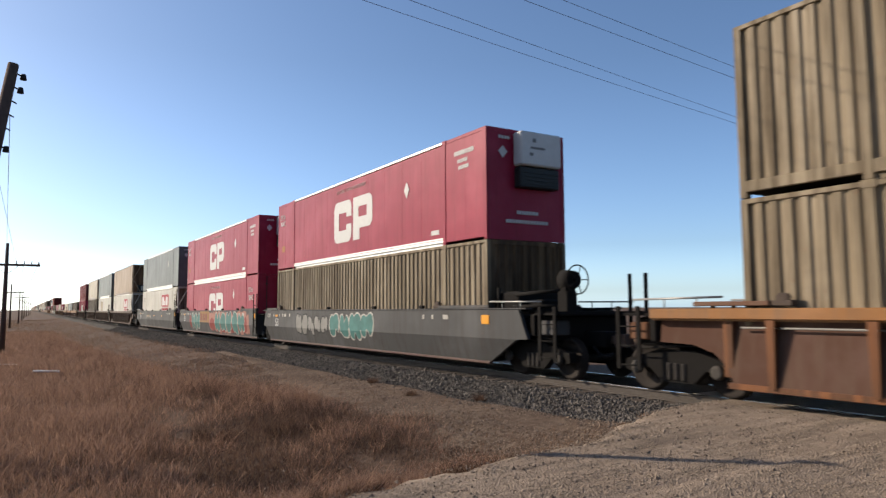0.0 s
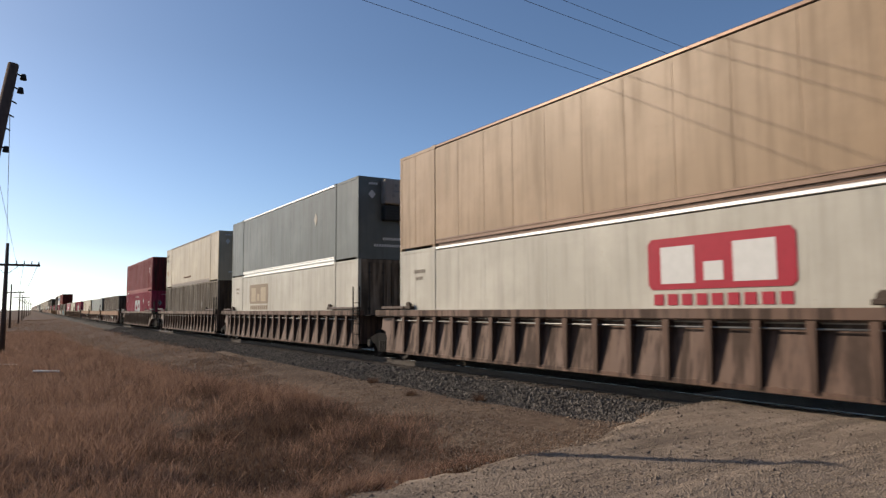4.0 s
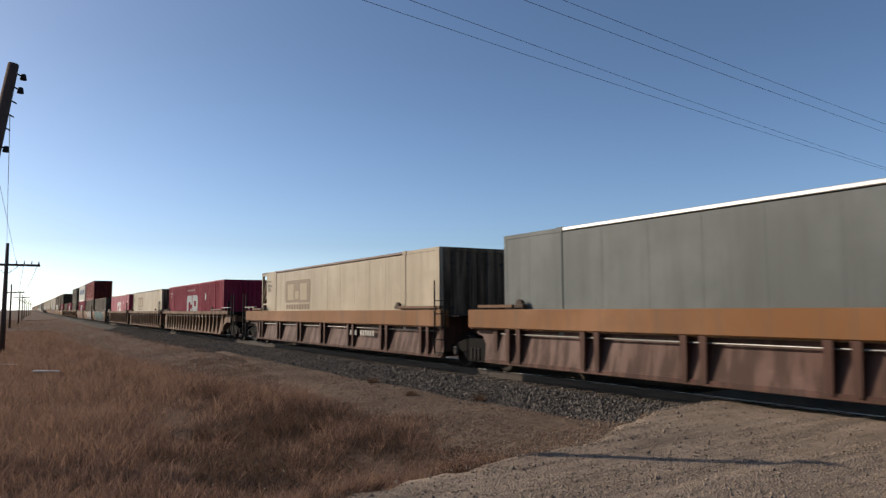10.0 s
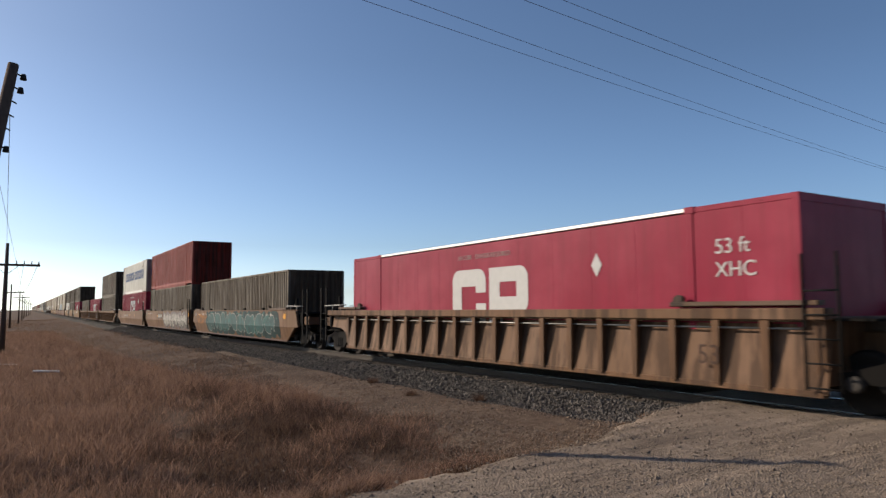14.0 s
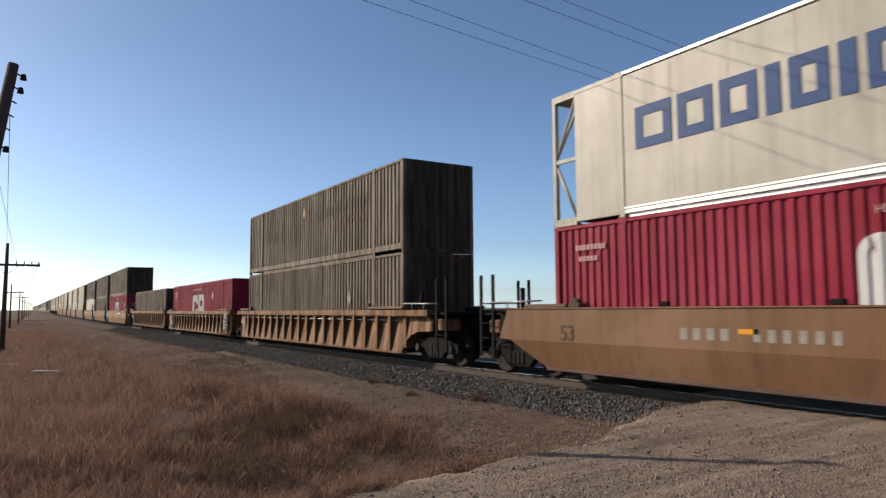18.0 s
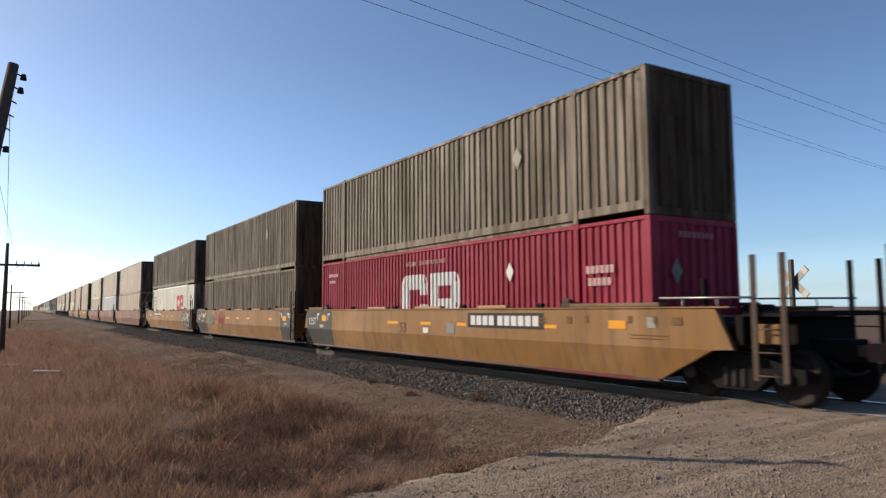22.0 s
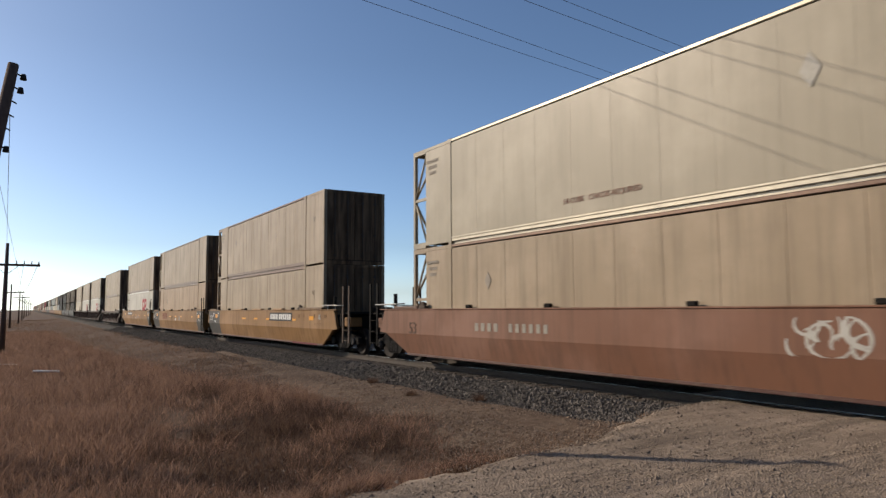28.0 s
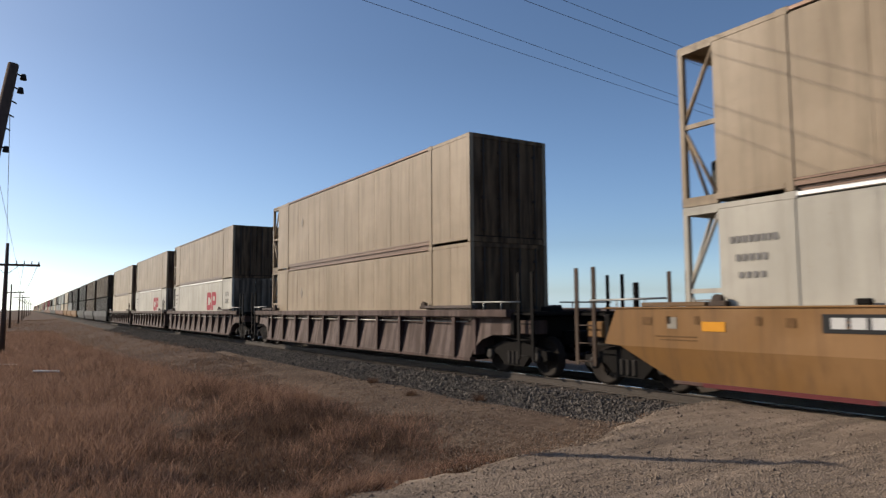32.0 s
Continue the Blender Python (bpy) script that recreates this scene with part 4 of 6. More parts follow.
        if e == "end":
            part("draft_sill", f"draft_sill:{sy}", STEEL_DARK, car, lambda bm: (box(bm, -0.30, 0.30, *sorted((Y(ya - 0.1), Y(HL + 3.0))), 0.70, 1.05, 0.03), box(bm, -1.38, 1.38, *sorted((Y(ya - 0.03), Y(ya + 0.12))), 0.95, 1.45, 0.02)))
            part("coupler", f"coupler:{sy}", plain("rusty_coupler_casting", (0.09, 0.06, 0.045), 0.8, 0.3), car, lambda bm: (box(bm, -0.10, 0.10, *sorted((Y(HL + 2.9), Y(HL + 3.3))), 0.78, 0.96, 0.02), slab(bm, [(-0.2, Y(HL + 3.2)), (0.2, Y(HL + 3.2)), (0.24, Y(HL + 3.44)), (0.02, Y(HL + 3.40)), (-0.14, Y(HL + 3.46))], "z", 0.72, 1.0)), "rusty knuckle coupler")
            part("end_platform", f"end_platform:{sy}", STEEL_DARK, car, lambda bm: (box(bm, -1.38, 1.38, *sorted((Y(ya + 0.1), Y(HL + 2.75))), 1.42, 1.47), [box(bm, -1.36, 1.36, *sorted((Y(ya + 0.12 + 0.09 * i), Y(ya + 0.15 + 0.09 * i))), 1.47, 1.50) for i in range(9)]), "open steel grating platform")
            if detail:
                for sx in (-1, 1):
                    part("end_ladder", f"end_ladder:{sx}:{sy}:{colour if colour in ('orange', 'gunmetal', 'yellow') else 0}", skin_dull if colour == "yellow" else STEEL_DARK, car, lambda bm: ([box(bm, sx * 1.42 - 0.02, sx * 1.42 + 0.02, Y(a) - 0.045, Y(a) + 0.045, 0.42, 1.6 if colour == "orange" or sx < 0 and colour == "gunmetal" else 2.4) for a in (HL + 2.15, HL + 2.65)], [rod(bm, (sx * 1.42, Y(HL + 2.15), z), (sx * 1.42, Y(HL + 2.65), z), 0.014, 6) for z in (0.5, 0.86, 1.22)]), "tall handrail and steps")
                    part("side_handrail", f"side_handrail:{sx}:{sy}", STEEL_GREY, car, lambda bm: (rod(bm, (sx * 1.45, Y(HL + 0.3), 1.74), (sx * 1.45, Y(ya + 0.42), 1.72), 0.022, 6), [rod(bm, (sx * 1.45, Y(a), 1.5), (sx * 1.45, Y(a), 1.74), 0.014, 5) for a in (HL + 0.8, HL + 1.5)]), "low horizontal handrail")
                    if colour not in ("orange", "gunmetal", "brown", "maroon", "mauve") and sx < 0:
                      part("grab_post", f"grab_post:{sx}:{sy}", STEEL_DARK, car, lambda bm: box(bm, sx * 1.30 - 0.05, sx * 1.30 + 0.05, *sorted((Y(HL + 1.1), Y(HL + 1.18))), 1.5, 2.05, 0.01), "upright corner guide post")
                if sy < 0 and style == "smooth" and colour in ("gunmetal", "pink"):
                    part("brake_stand", "brake_stand", STEEL_DARK, car, lambda bm: (box(bm, -0.95, -0.65, -HL - 2.55, -HL - 2.2, 1.47, 1.95, 0.03), rod(bm, (-0.8, -HL - 2.3, 2.2), (-0.8, -HL - 2.62, 2.2), 0.24, 14, 0.2), rod(bm, (-0.8, -HL - 2.6, 2.2), (-0.8, -HL - 2.74, 2.2), 0.04, 8), box(bm, -0.95, -0.65, -HL - 2.5, -HL - 2.3, 1.9, 2.2, 0.02)), "brake stand")
                    part("valve_housing", "valve_housing", STEEL_DARK, car, lambda bm: (box(bm, -1.2, 0.3, -HL - 1.15, -HL - 0.30, 1.5, 1.98, 0.05), box(bm, -1.0, -0.4, -HL - 1.75, -HL - 1.2, 1.47, 1.78, 0.04), rod(bm, (-1.25, -HL - 0.42, 1.45), (-1.25, -HL - 0.42, 2.08), 0.05, 8),
                         rod(bm, (-1.2, -HL - 1.0, 1.9), (-0.8, -HL - 2.3, 1.98), 0.045, 8), rod(bm, (-1.2, -HL - 0.9, 1.62), (-0.9, -HL - 2.2, 1.62), 0.04, 8)), "black brake valve housing with pipes")

                    def wheel(bm):
                        n, R = 20, 0.32
                        for i in range(n):
                            a, b = 2 * math.pi * i / n, 2 * math.pi * (i + 1) / n
                            rod(bm, (-0.8 + R * math.cos(a), -HL - 2.72, 2.2 + R * math.sin(a)), (-0.8 + R * math.cos(b), -HL - 2.72, 2.2 + R * math.sin(b)), 0.016, 5)
                        for k in range(5):
                            a = k * 1.2566
                            rod(bm, (-0.8, -HL - 2.72, 2.2), (-0.8 + R * math.cos(a), -HL - 2.72, 2.2 + R * math.sin(a)), 0.012, 5)
                    part("brake_wheel", "brake_wheel", STEEL_DARK, car, wheel, "spoked hand-brake wheel")
                part("air_tank", f"air_tank:{sy}", STEEL_DARK, car, lambda bm: rod(bm, (-0.9, Y(HL + 0.75), 1.20), (0.5, Y(HL + 0.75), 1.20), 0.19, 12), "black air reservoir")
                part("brake_valve", f"brake_valve:{sy}", STEEL_DARK, car, lambda bm: box(bm, 0.5, 0.95, *sorted((Y(HL + 0.6), Y(HL + 1.0))), 1.2, 1.62, 0.03))
                part("tool_box", f"tool_box:{sy}", skin, car, lambda bm: box(bm, -1.3, -0.85, *sorted((Y(HL + 2.0), Y(HL + 2.5))), 0.98, 1.3, 0.02))
                part("brake_rigging", f"brake_rigging:{sy}", STEEL_DARK, car, lambda bm: (box(bm, -1.18, 1.1, *sorted((Y(HL + 1.7), Y(HL + 2.35))), 0.86, 1.40, 0.04), rod(bm, (-1.22, Y(HL + 1.35), 1.16), (-0.2, Y(HL + 1.35), 1.16), 0.16, 12),
                     box(bm, -1.24, -0.9, *sorted((Y(HL + 0.62), Y(HL + 1.1))), 0.98, 1.40, 0.03), rod(bm, (-1.2, Y(HL + 0.5), 0.95), (-1.2, Y(HL + 2.5), 0.80), 0.03, 6)), "black brake rigging and piping")
                part("air_hose", f"air_hose:{sy}", BLACK, car, lambda bm: [rod(bm, (-0.35, Y(HL + 2.7 + 0.12 * i), 0.72 - 0.20 * math.sin(0.5 * i)), (-0.35, Y(HL + 2.82 + 0.12 * i), 0.72 - 0.20 * math.sin(0.5 * i + 0.5)), 0.03, 6) for i in range(5)], "hanging rubber air hose")
            bogie(car, sy * (HL + 1.55), detail)
        else:
            if detail:
                part("end_platform", f"mid_platform:{sy}", STEEL_DARK, car, lambda bm: box(bm, -1.30, 1.30, *sorted((Y(HL + 0.36), Y(HL + 1.0))), 1.36, 1.40), "steel walkway plate")
                if sy < 0:
                  part("ladder", f"mid_post:{sy}", skin if colour == "ochre" else STEEL_DARK, car, lambda bm: ([rod(bm, (-1.53, Y(a), 0.36), (-1.53, Y(a), 2.35), 0.024, 6) for a in (HL + 0.12, HL + 0.64)], [rod(bm, (-1.53, Y(HL + 0.12), z), (-1.53, Y(HL + 0.64), z), 0.016, 6) for z in (0.40, 0.75, 1.10, 1.45, 1.80)]), "upright handrail with rungs")
            if sy > 0:
                bogie(car, HL + 1.50, detail)
    # marks on the near side
    x = -1.505
    brown = plain("brown_stencil_paint", (0.06, 0.035, 0.025), 0.7)

    def slip(name, ink, y0, y1, z0, z1, label="", under=car, xx=x - 0.005):
        return part(name, f"{name}:{y1 - y0:.3f}:{z1 - z0:.3f}", ink, under, lambda bm: box(bm, -0.004, 0, 0, y1 - y0, 0, z1 - z0), label, pose(xx, y0, z0))

    def figures(ink, y, z, n, w, h, gap, under, xx=x - 0.009):
        for i in range(n):
            slip("figure_bar", ink, y - i * (w + gap) - w, y - i * (w + gap), z, z + h, under=under, xx=xx)

    def blocks(key, ink, label, *how):
        tagged(part("spray_tag", key, ink, car, lambda bm: chunks(bm, *how), label), kind="stuff")

    def tag(key, ink, label, *how):
        ob = part("spray_tag", key, ink, car, lambda bm: strokes(bm, *how), label)
        tagged(ob, kind="stuff")

    for mk in marks:
        if mk == "number_plate":
            p = slip("number_panel", SPRAY_BLACK, 2.40, 5.55, 1.19, 1.46, "black panel with rows of white bars", xx=x)
            for y, n in ((5.42, 4), (4.12, 6)):
                for i in range(n):
                    part("figure_bar", "figure_bar:a", WHITE_MARK, p, lambda bm: box(bm, -0.004, 0, -0.21, 0, 0, 0.16), "", pose(-0.005, y - 2.40 - i * 0.275, 0.06))
        elif mk == "number_front":
            p = slip("number_panel", SPRAY_BLACK, -5.20, -2.24, 1.11, 1.47, "black panel with rows of white bars", xx=x)
            for y, n in ((-2.38, 4), (-3.52, 6)):
                for i in range(n):
                    part("figure_bar", "figure_bar:b", WHITE_MARK, p, lambda bm: box(bm, -0.004, 0, -0.2, 0, 0, 0.23), "", pose(-0.005, y + 5.20 - i * 0.262, 0.065))
        elif mk == "number_pale":
            figures(FADED_MARK, 4.6, 1.02, 4, 0.15, 0.2, 0.12, car, x)
            figures(FADED_MARK, 3.2, 1.02, 6, 0.13, 0.2, 0.12, car, x)
        elif mk == "number_pale_front":
            p = slip("number_panel", plain("dull_grey_number_panel", (0.06, 0.048, 0.04), 0.7), -4.86, -1.58, 0.90, 1.19, "dull grey panel with pale bars", xx=x)
            for y, n in ((-1.70, 4), (-3.0, 6)):
                for i in range(n):
                    part("figure_bar", "figure_bar:c", FADED_MARK, p, lambda bm: box(bm, -0.004, 0, -0.15, 0, 0, 0.17), "", pose(-0.005, y + 4.86 - i * 0.29, 0.06))
        elif mk == "number_stake":
            figures(SPRAY_WHITE, -2.2, 0.72, 4, 0.15, 0.17, 0.05, car, -1.445)
            figures(SPRAY_WHITE, -3.25, 0.72, 6, 0.13, 0.17, 0.05, car, -1.445)
        elif mk == "capacity":
            slip("reflector", AMBER, -7.57, -7.12, 1.12, 1.32, "amber reflective panel")
            for y, w, z0, z1 in ((-6.86, 0.16, 1.38, 1.44), (-6.98, 0.05, 1.24, 1.37), (-7.72, 0.18, 1.38, 1.44), (-7.85, 0.05, 1.24, 1.37), (-8.02, 0.12, 1.24, 1.42)):
                slip("corner_mark", WHITE_MARK, y - w, y, z0, z1)
            for i in range(2):
                figures(WHITE_MARK, -7.3, 1.0 - 0.06 * i, 3, 0.10, 0.025, 0.03, car, x - 0.005)
        elif mk == "capacity_back":
            letters("125T", 0.38, WHITE_MARK, car, 8.90, 1.02, x - 0.006)
            slip("reflector", AMBER, 7.1, 7.55, 1.16, 1.38, "amber reflective panel")
            for y, w, z0, z1 in ((8.0, 0.05, 1.2, 1.44), (7.94, 0.15, 1.38, 1.44), (6.98, 0.05, 1.2, 1.44), (6.92, 0.15, 1.38, 1.44)):
                slip("corner_mark", WHITE_MARK, y - w, y, z0, z1)
            for i in range(2):
                figures(WHITE_MARK, 7.75, 0.99 - 0.06 * i, 3, 0.10, 0.03, 0.03, car, x - 0.005)
        elif mk == "capacity_small":
            letters("125T", 0.24, SPRAY_WHITE, car, 8.80, 1.26, x - 0.004)
            slip("reflector", AMBER, 7.38, 7.68, 1.29, 1.38, "amber reflective panel")
            slip("reflector", AMBER, -8.42, -8.1, 1.2, 1.42, "amber reflective panel")
            for y, w in ((7.95, 0.08), (7.2, 0.08), (6.75, 0.1), (6.5, 0.2), (5.9, 0.12), (-5.2, 0.1), (-5.7, 0.1), (-6.3, 0.25)):
                slip("corner_mark", SPRAY_WHITE, y - w, y, 1.30, 1.42)
        elif mk == "plate_251":
            slip("stencil_plate", SPRAY_BLACK, 7.04, 7.76, 0.40, 1.25, "black stencil panel", xx=-1.497)
            letters("25T", 0.36, WHITE_MARK, car, 7.72, 0.60, -1.503)
        elif mk == "stencil_front":
            letters("53", 0.44, brown, car, -6.28, 0.64, -1.503)
            p = slip("stencil_plate", SPRAY_BLACK, -8.06, -7.08, 0.36, 1.46, "black stencil panel with white lines", xx=-1.497)
            for y0, y1, z0, z1 in ((0.30, 0.75, 0.96, 1.0), (0.44, 0.62, 0.76, 0.90), (0.44, 0.90, 0.62, 0.65), (0.50, 0.90, 0.52, 0.55), (0.20, 0.88, 0.42, 0.45), (0.40, 0.88, 0.30, 0.33), (0.55, 0.9, 0.22, 0.25)):
                part("stencil_line", f"stencil_line:{y0}:{z0}", WHITE_MARK, p, lambda bm: box(bm, -0.008, -0.0045, y0, y1, z0, z1))
            slip("repair_patch", plain("dull_crimson_patch", (0.09, 0.018, 0.02), 0.6), -8.06, -6.1, 0.30, 0.37, "dull crimson repaint on the lower chord", xx=-1.50)
        elif mk == "stencil_end":
            letters("53", 0.44, brown, car, -6.28, 0.70, -1.503)
            slip("pale_square", FADED_MARK, -2.92, -2.50, 0.76, 1.12, "pale painted square", xx=-1.44)
            slip("repair_patch", plain("dull_crimson_patch", (0.09, 0.018, 0.02), 0.6), -7.2, -6.2, 0.30, 0.37, "dull crimson repaint on the lower chord", xx=-1.50)
        elif mk == "fifty_three":
            if colour == "gunmetal":
                letters("53", 0.46, WHITE_MARK, car, 7.72, 0.90, x - 0.003)
            else:
                letters("53", 0.46, brown, car, 7.72, 0.90, x - 0.003)
        elif mk == "fifty_three_big":
            letters("53", 0.46, brown, car, 8.0 if style == "smooth" else -6.28, 0.64 if style == "ribbed" else 0.88, -1.503 if style == "ribbed" else x - 0.003)
        elif mk == "fifty_three_mid":
            letters("53", 0.42, brown, car, 1.43, 0.90, x)
            slip("pale_square", WHITE_MARK, -0.27, 0.02, 0.91, 1.06, "white stencilled square")
            slip("stencil_square", GREY_MARK, -1.62, -1.22, 0.93, 1.2, "grey stencilled square")
        elif mk == "sticker":
            spans = ((1.52, 2.2), (-0.4, 0.15), (-2.16, -1.73), (-5.63, -5.22)) if colour == "yellow" else ((-3.2, -2.84), (3.1, 3.46), (0.2, 0.56))
            for y0, y1 in spans:
                slip("reflector", AMBER, y0, y1, 1.14, 1.22, "amber reflector strip", xx=x)
            if colour == "yellow":
                for y0, y1 in ((2.36, 3.64), (-0.87, 0.53), (-3.83, -2.67)):
                    part("chord_plate", f"chord_plate:{y0}", plain("worn_tan_guide_plate", (0.30, 0.19, 0.11), 0.6), car, lambda bm: box(bm, -1.50, -1.34, y0, y1, TOP + 0.036, TOP + 0.10, 0.01), "worn tan plate on the top chord")
        elif mk == "tag_block":
            blocks("tag_block_o", SPRAY_BLACK, "black outline of a spray-painted tag", 61, 1.75, 5.1, 0.62, 1.40, 5, x - 0.002, 0.05)
            blocks("tag_block_a", plain("grey_spray_paint", (0.17, 0.165, 0.15), 0.6, 0, 0.4, 3), "broad grey spray-painted tag", 61, 1.75, 5.1, 0.62, 1.40, 5, x - 0.004)
            blocks("tag_block_p", SPRAY_WHITE, "pale outline of a spray-painted tag", 62, -2.0, 1.6, 0.55, 1.46, 4, x - 0.002, 0.05)
            blocks("tag_block_b", TEAL, "teal spray-painted tag", 62, -2.0, 1.6, 0.55, 1.46, 4, x - 0.004)
        elif mk == "tag_line":
            tag("tag_line", TEAL, "teal spray-painted letters", 71, 4.9, 6.8, 0.75, 1.42, 0.11, 15, x - 0.003)
            tag("tag_line_b", plain("dull_red_spray_paint", (0.17, 0.03, 0.025), 0.6, 0, 0.3, 5), "dull red spray-painted tag", 72, 2.6, 5.0, 0.8, 1.48, 0.16, 14, x - 0.005)
        elif mk == "tag_teal":
            red = plain("dull_red_spray_paint", (0.17, 0.03, 0.025), 0.6, 0, 0.3, 5)
            rose = plain("dusty_rose_spray_paint", (0.24, 0.11, 0.085), 0.6, 0, 0.4, 3)
            blocks("tag_teal_r", rose, "dusty rose ground of a spray-painted tag", 13, -7.3, 0.75, 0.40, 1.50, 8, x - 0.002, 0.12)
            blocks("tag_teal_k", red, "dull red patches of a spray-painted tag", 15, -7.0, 0.6, 0.34, 1.20, 7, x - 0.004)
            blocks("tag_teal_o", SPRAY_WHITE, "pale outline of a spray-painted tag", 11, -6.6, -0.6, 0.36, 1.52, 5, x - 0.006, 0.045)
            blocks("tag_teal_a", TEAL, "teal spray-painted tag", 11, -6.6, -0.6, 0.36, 1.52, 5, x - 0.008)
            blocks("tag_teal_l", SPRAY_WHITE, "pale outline of a spray-painted tag", 12, 3.15, 5.4, 0.40, 1.48, 3, x - 0.002, 0.05)
            blocks("tag_teal_b", TEAL, "teal spray-painted tag", 12, 3.15, 5.4, 0.40, 1.48, 3, x - 0.004)
            blocks("tag_teal_d", red, "dull red spray-painted patch", 14, 5.4, 6.1, 0.36, 1.40, 1, x - 0.002)
            p = slip("painted_panel", plain("ochre_panel_paint", (0.19, 0.10, 0.03), 0.6, 0, 0.25, 4), 0.72, 3.0, 0.875, 1.53, "ochre painted panel with red-brown bars", xx=x - 0.010)
            figures(plain("red_brown_panel_mark", (0.14, 0.045, 0.03), 0.6), 2.85, 0.98, 3, 0.40, 0.42, 0.22, car, xx=x - 0.015)
        elif mk == "tag_wide":
            deep = plain("dark_teal_spray_paint", (0.016, 0.034, 0.034), 0.6, 0, 0.7, 3)
            blocks("tag_wide_g", deep, "dark teal ground of a spray-painted tag", 20, -7.4, 5.7, 0.34, 1.52, 11, x - 0.002, 0.16)
            blocks("tag_wide_o", SPRAY_WHITE, "pale outline of a spray-painted tag", 21, -7.0, 5.4, 0.42, 1.46, 8, x - 0.004, 0.03)
            blocks("tag_wide_a", plain("teal_grey_spray_paint", (0.045, 0.085, 0.085), 0.6, 0, 0.5, 3), "grey-teal spray-painted tag", 21, -7.0, 5.4, 0.42, 1.46, 8, x - 0.006)
            tag("tag_wide_d", TEAL, "teal spray-painted highlights", 24, -7.2, 5.6, 0.40, 1.50, 0.06, 60, x - 0.008)
            tag("tag_wide_b", SPRAY_ORANGE, "dull orange spray-painted tag", 22, 5.9, 7.8, 0.80, 1.46, 0.12, 14, x - 0.004)
        elif mk == "tag_white":
            blocks("tag_white_b", plain("grey_mauve_spray_paint", (0.15, 0.125, 0.12), 0.6, 0, 0.35, 5), "broad grey spray-painted ground", 32, -8.0, 0.8, 0.34, 1.50, 9, x - 0.002, 0.12)
            blocks("tag_white_d", plain("dark_grey_spray_paint", (0.06, 0.055, 0.053), 0.6, 0, 0.4, 4), "dark shadow of a spray-painted tag", 33, -7.6, 0.5, 0.36, 1.30, 8, x - 0.004, 0.03)
            blocks("tag_white_p", SPRAY_WHITE, "pale spray-painted tag", 33, -7.7, 0.6, 0.44, 1.40, 8, x - 0.006)
            tag("tag_white", plain("grey_spray_paint", (0.17, 0.165, 0.15), 0.6, 0, 0.4, 3), "tangle of grey spray-painted lines", 31, -7.9, 1.2, 0.40, 1.50, 0.05, 60, x - 0.009)
            p = slip("number_panel", plain("dull_grey_number_panel", (0.06, 0.048, 0.04), 0.7), 1.25, 3.0, 1.0, 1.36, "dull grey panel with pale bars", xx=x)
            figures(SPRAY_WHITE, 2.9, 1.06, 6, 0.2, 0.24, 0.06, car)
        elif mk == "ghost_brand":
            faint = plain("faint_red_print", (0.135, 0.048, 0.024), 0.7, 0, 0.3, 5)
            for y, w in ((5.0, 0.55), (4.35, 0.55), (3.68, 0.52)):
                slip("faded_bar", faint, y - w, y, 0.98, 1.42, "faded red painted bar", xx=x)
            letters("C", 0.2, brown, car, 0.56, 0.96, x)
        elif mk == "end_stencils":
            ink = plain("faint_brown_stencil", (0.108, 0.056, 0.021), 0.7)
            for sy, at_end in ((-1, front), (1, back)):
                if at_end == "end":
                    for a, w, z0, z1 in ((8.9, 0.22, 1.26, 1.40), (8.35, 0.10, 1.28, 1.42), (7.75, 0.10, 1.28, 1.42), (6.6, 0.1, 1.28, 1.42), (6.1, 0.16, 1.26, 1.40), (5.3, 0.34, 1.26, 1.29), (5.3, 0.34, 1.33, 1.36), (8.6, 0.9, 1.06, 1.075), (8.5, 0.8, 1.0, 1.015)):
                        slip("stencil_mark", ink, min(sy * a, sy * (a - w)), max(sy * a, sy * (a - w)), z0, z1, xx=x - 0.002)
                    slip("reflector", AMBER, min(sy * 7.6, sy * 7.15), max(sy * 7.6, sy * 7.15), 1.17, 1.33, "amber reflective panel", xx=x - 0.002)
                    slip("pale_square", FADED_MARK, min(sy * 8.32, sy * 8.12), max(sy * 8.32, sy * 8.12), 1.20, 1.40, "pale painted square", xx=x - 0.002)
                    slip("repair_patch", plain("dull_crimson_patch", (0.09, 0.018, 0.02), 0.6), min(sy * 7.7, sy * 4.9), max(sy * 7.7, sy * 4.9), 0.225, 0.295, "dull crimson repaint on the lower chord", xx=-1.39)
        elif mk == "tag_small":
            tag("tag_small", SPRAY_WHITE, "small pale spray-painted tag", 41, -4.9, -3.8, 0.84, 1.43, 0.05, 14, x - 0.002)
        elif mk == "tag_bubble":
            tag("tag_bubble_a", SPRAY_BLACK, "black spray-painted shadow of a tag", 51, -7.5, -5.7, 0.55, 1.46, 0.24, 30, x - 0.007)
            tag("tag_bubble_b", SPRAY_WHITE, "white spray-painted outline of a tag", 52, -7.5, -5.7, 0.58, 1.46, 0.08, 24, x - 0.010)
    return car

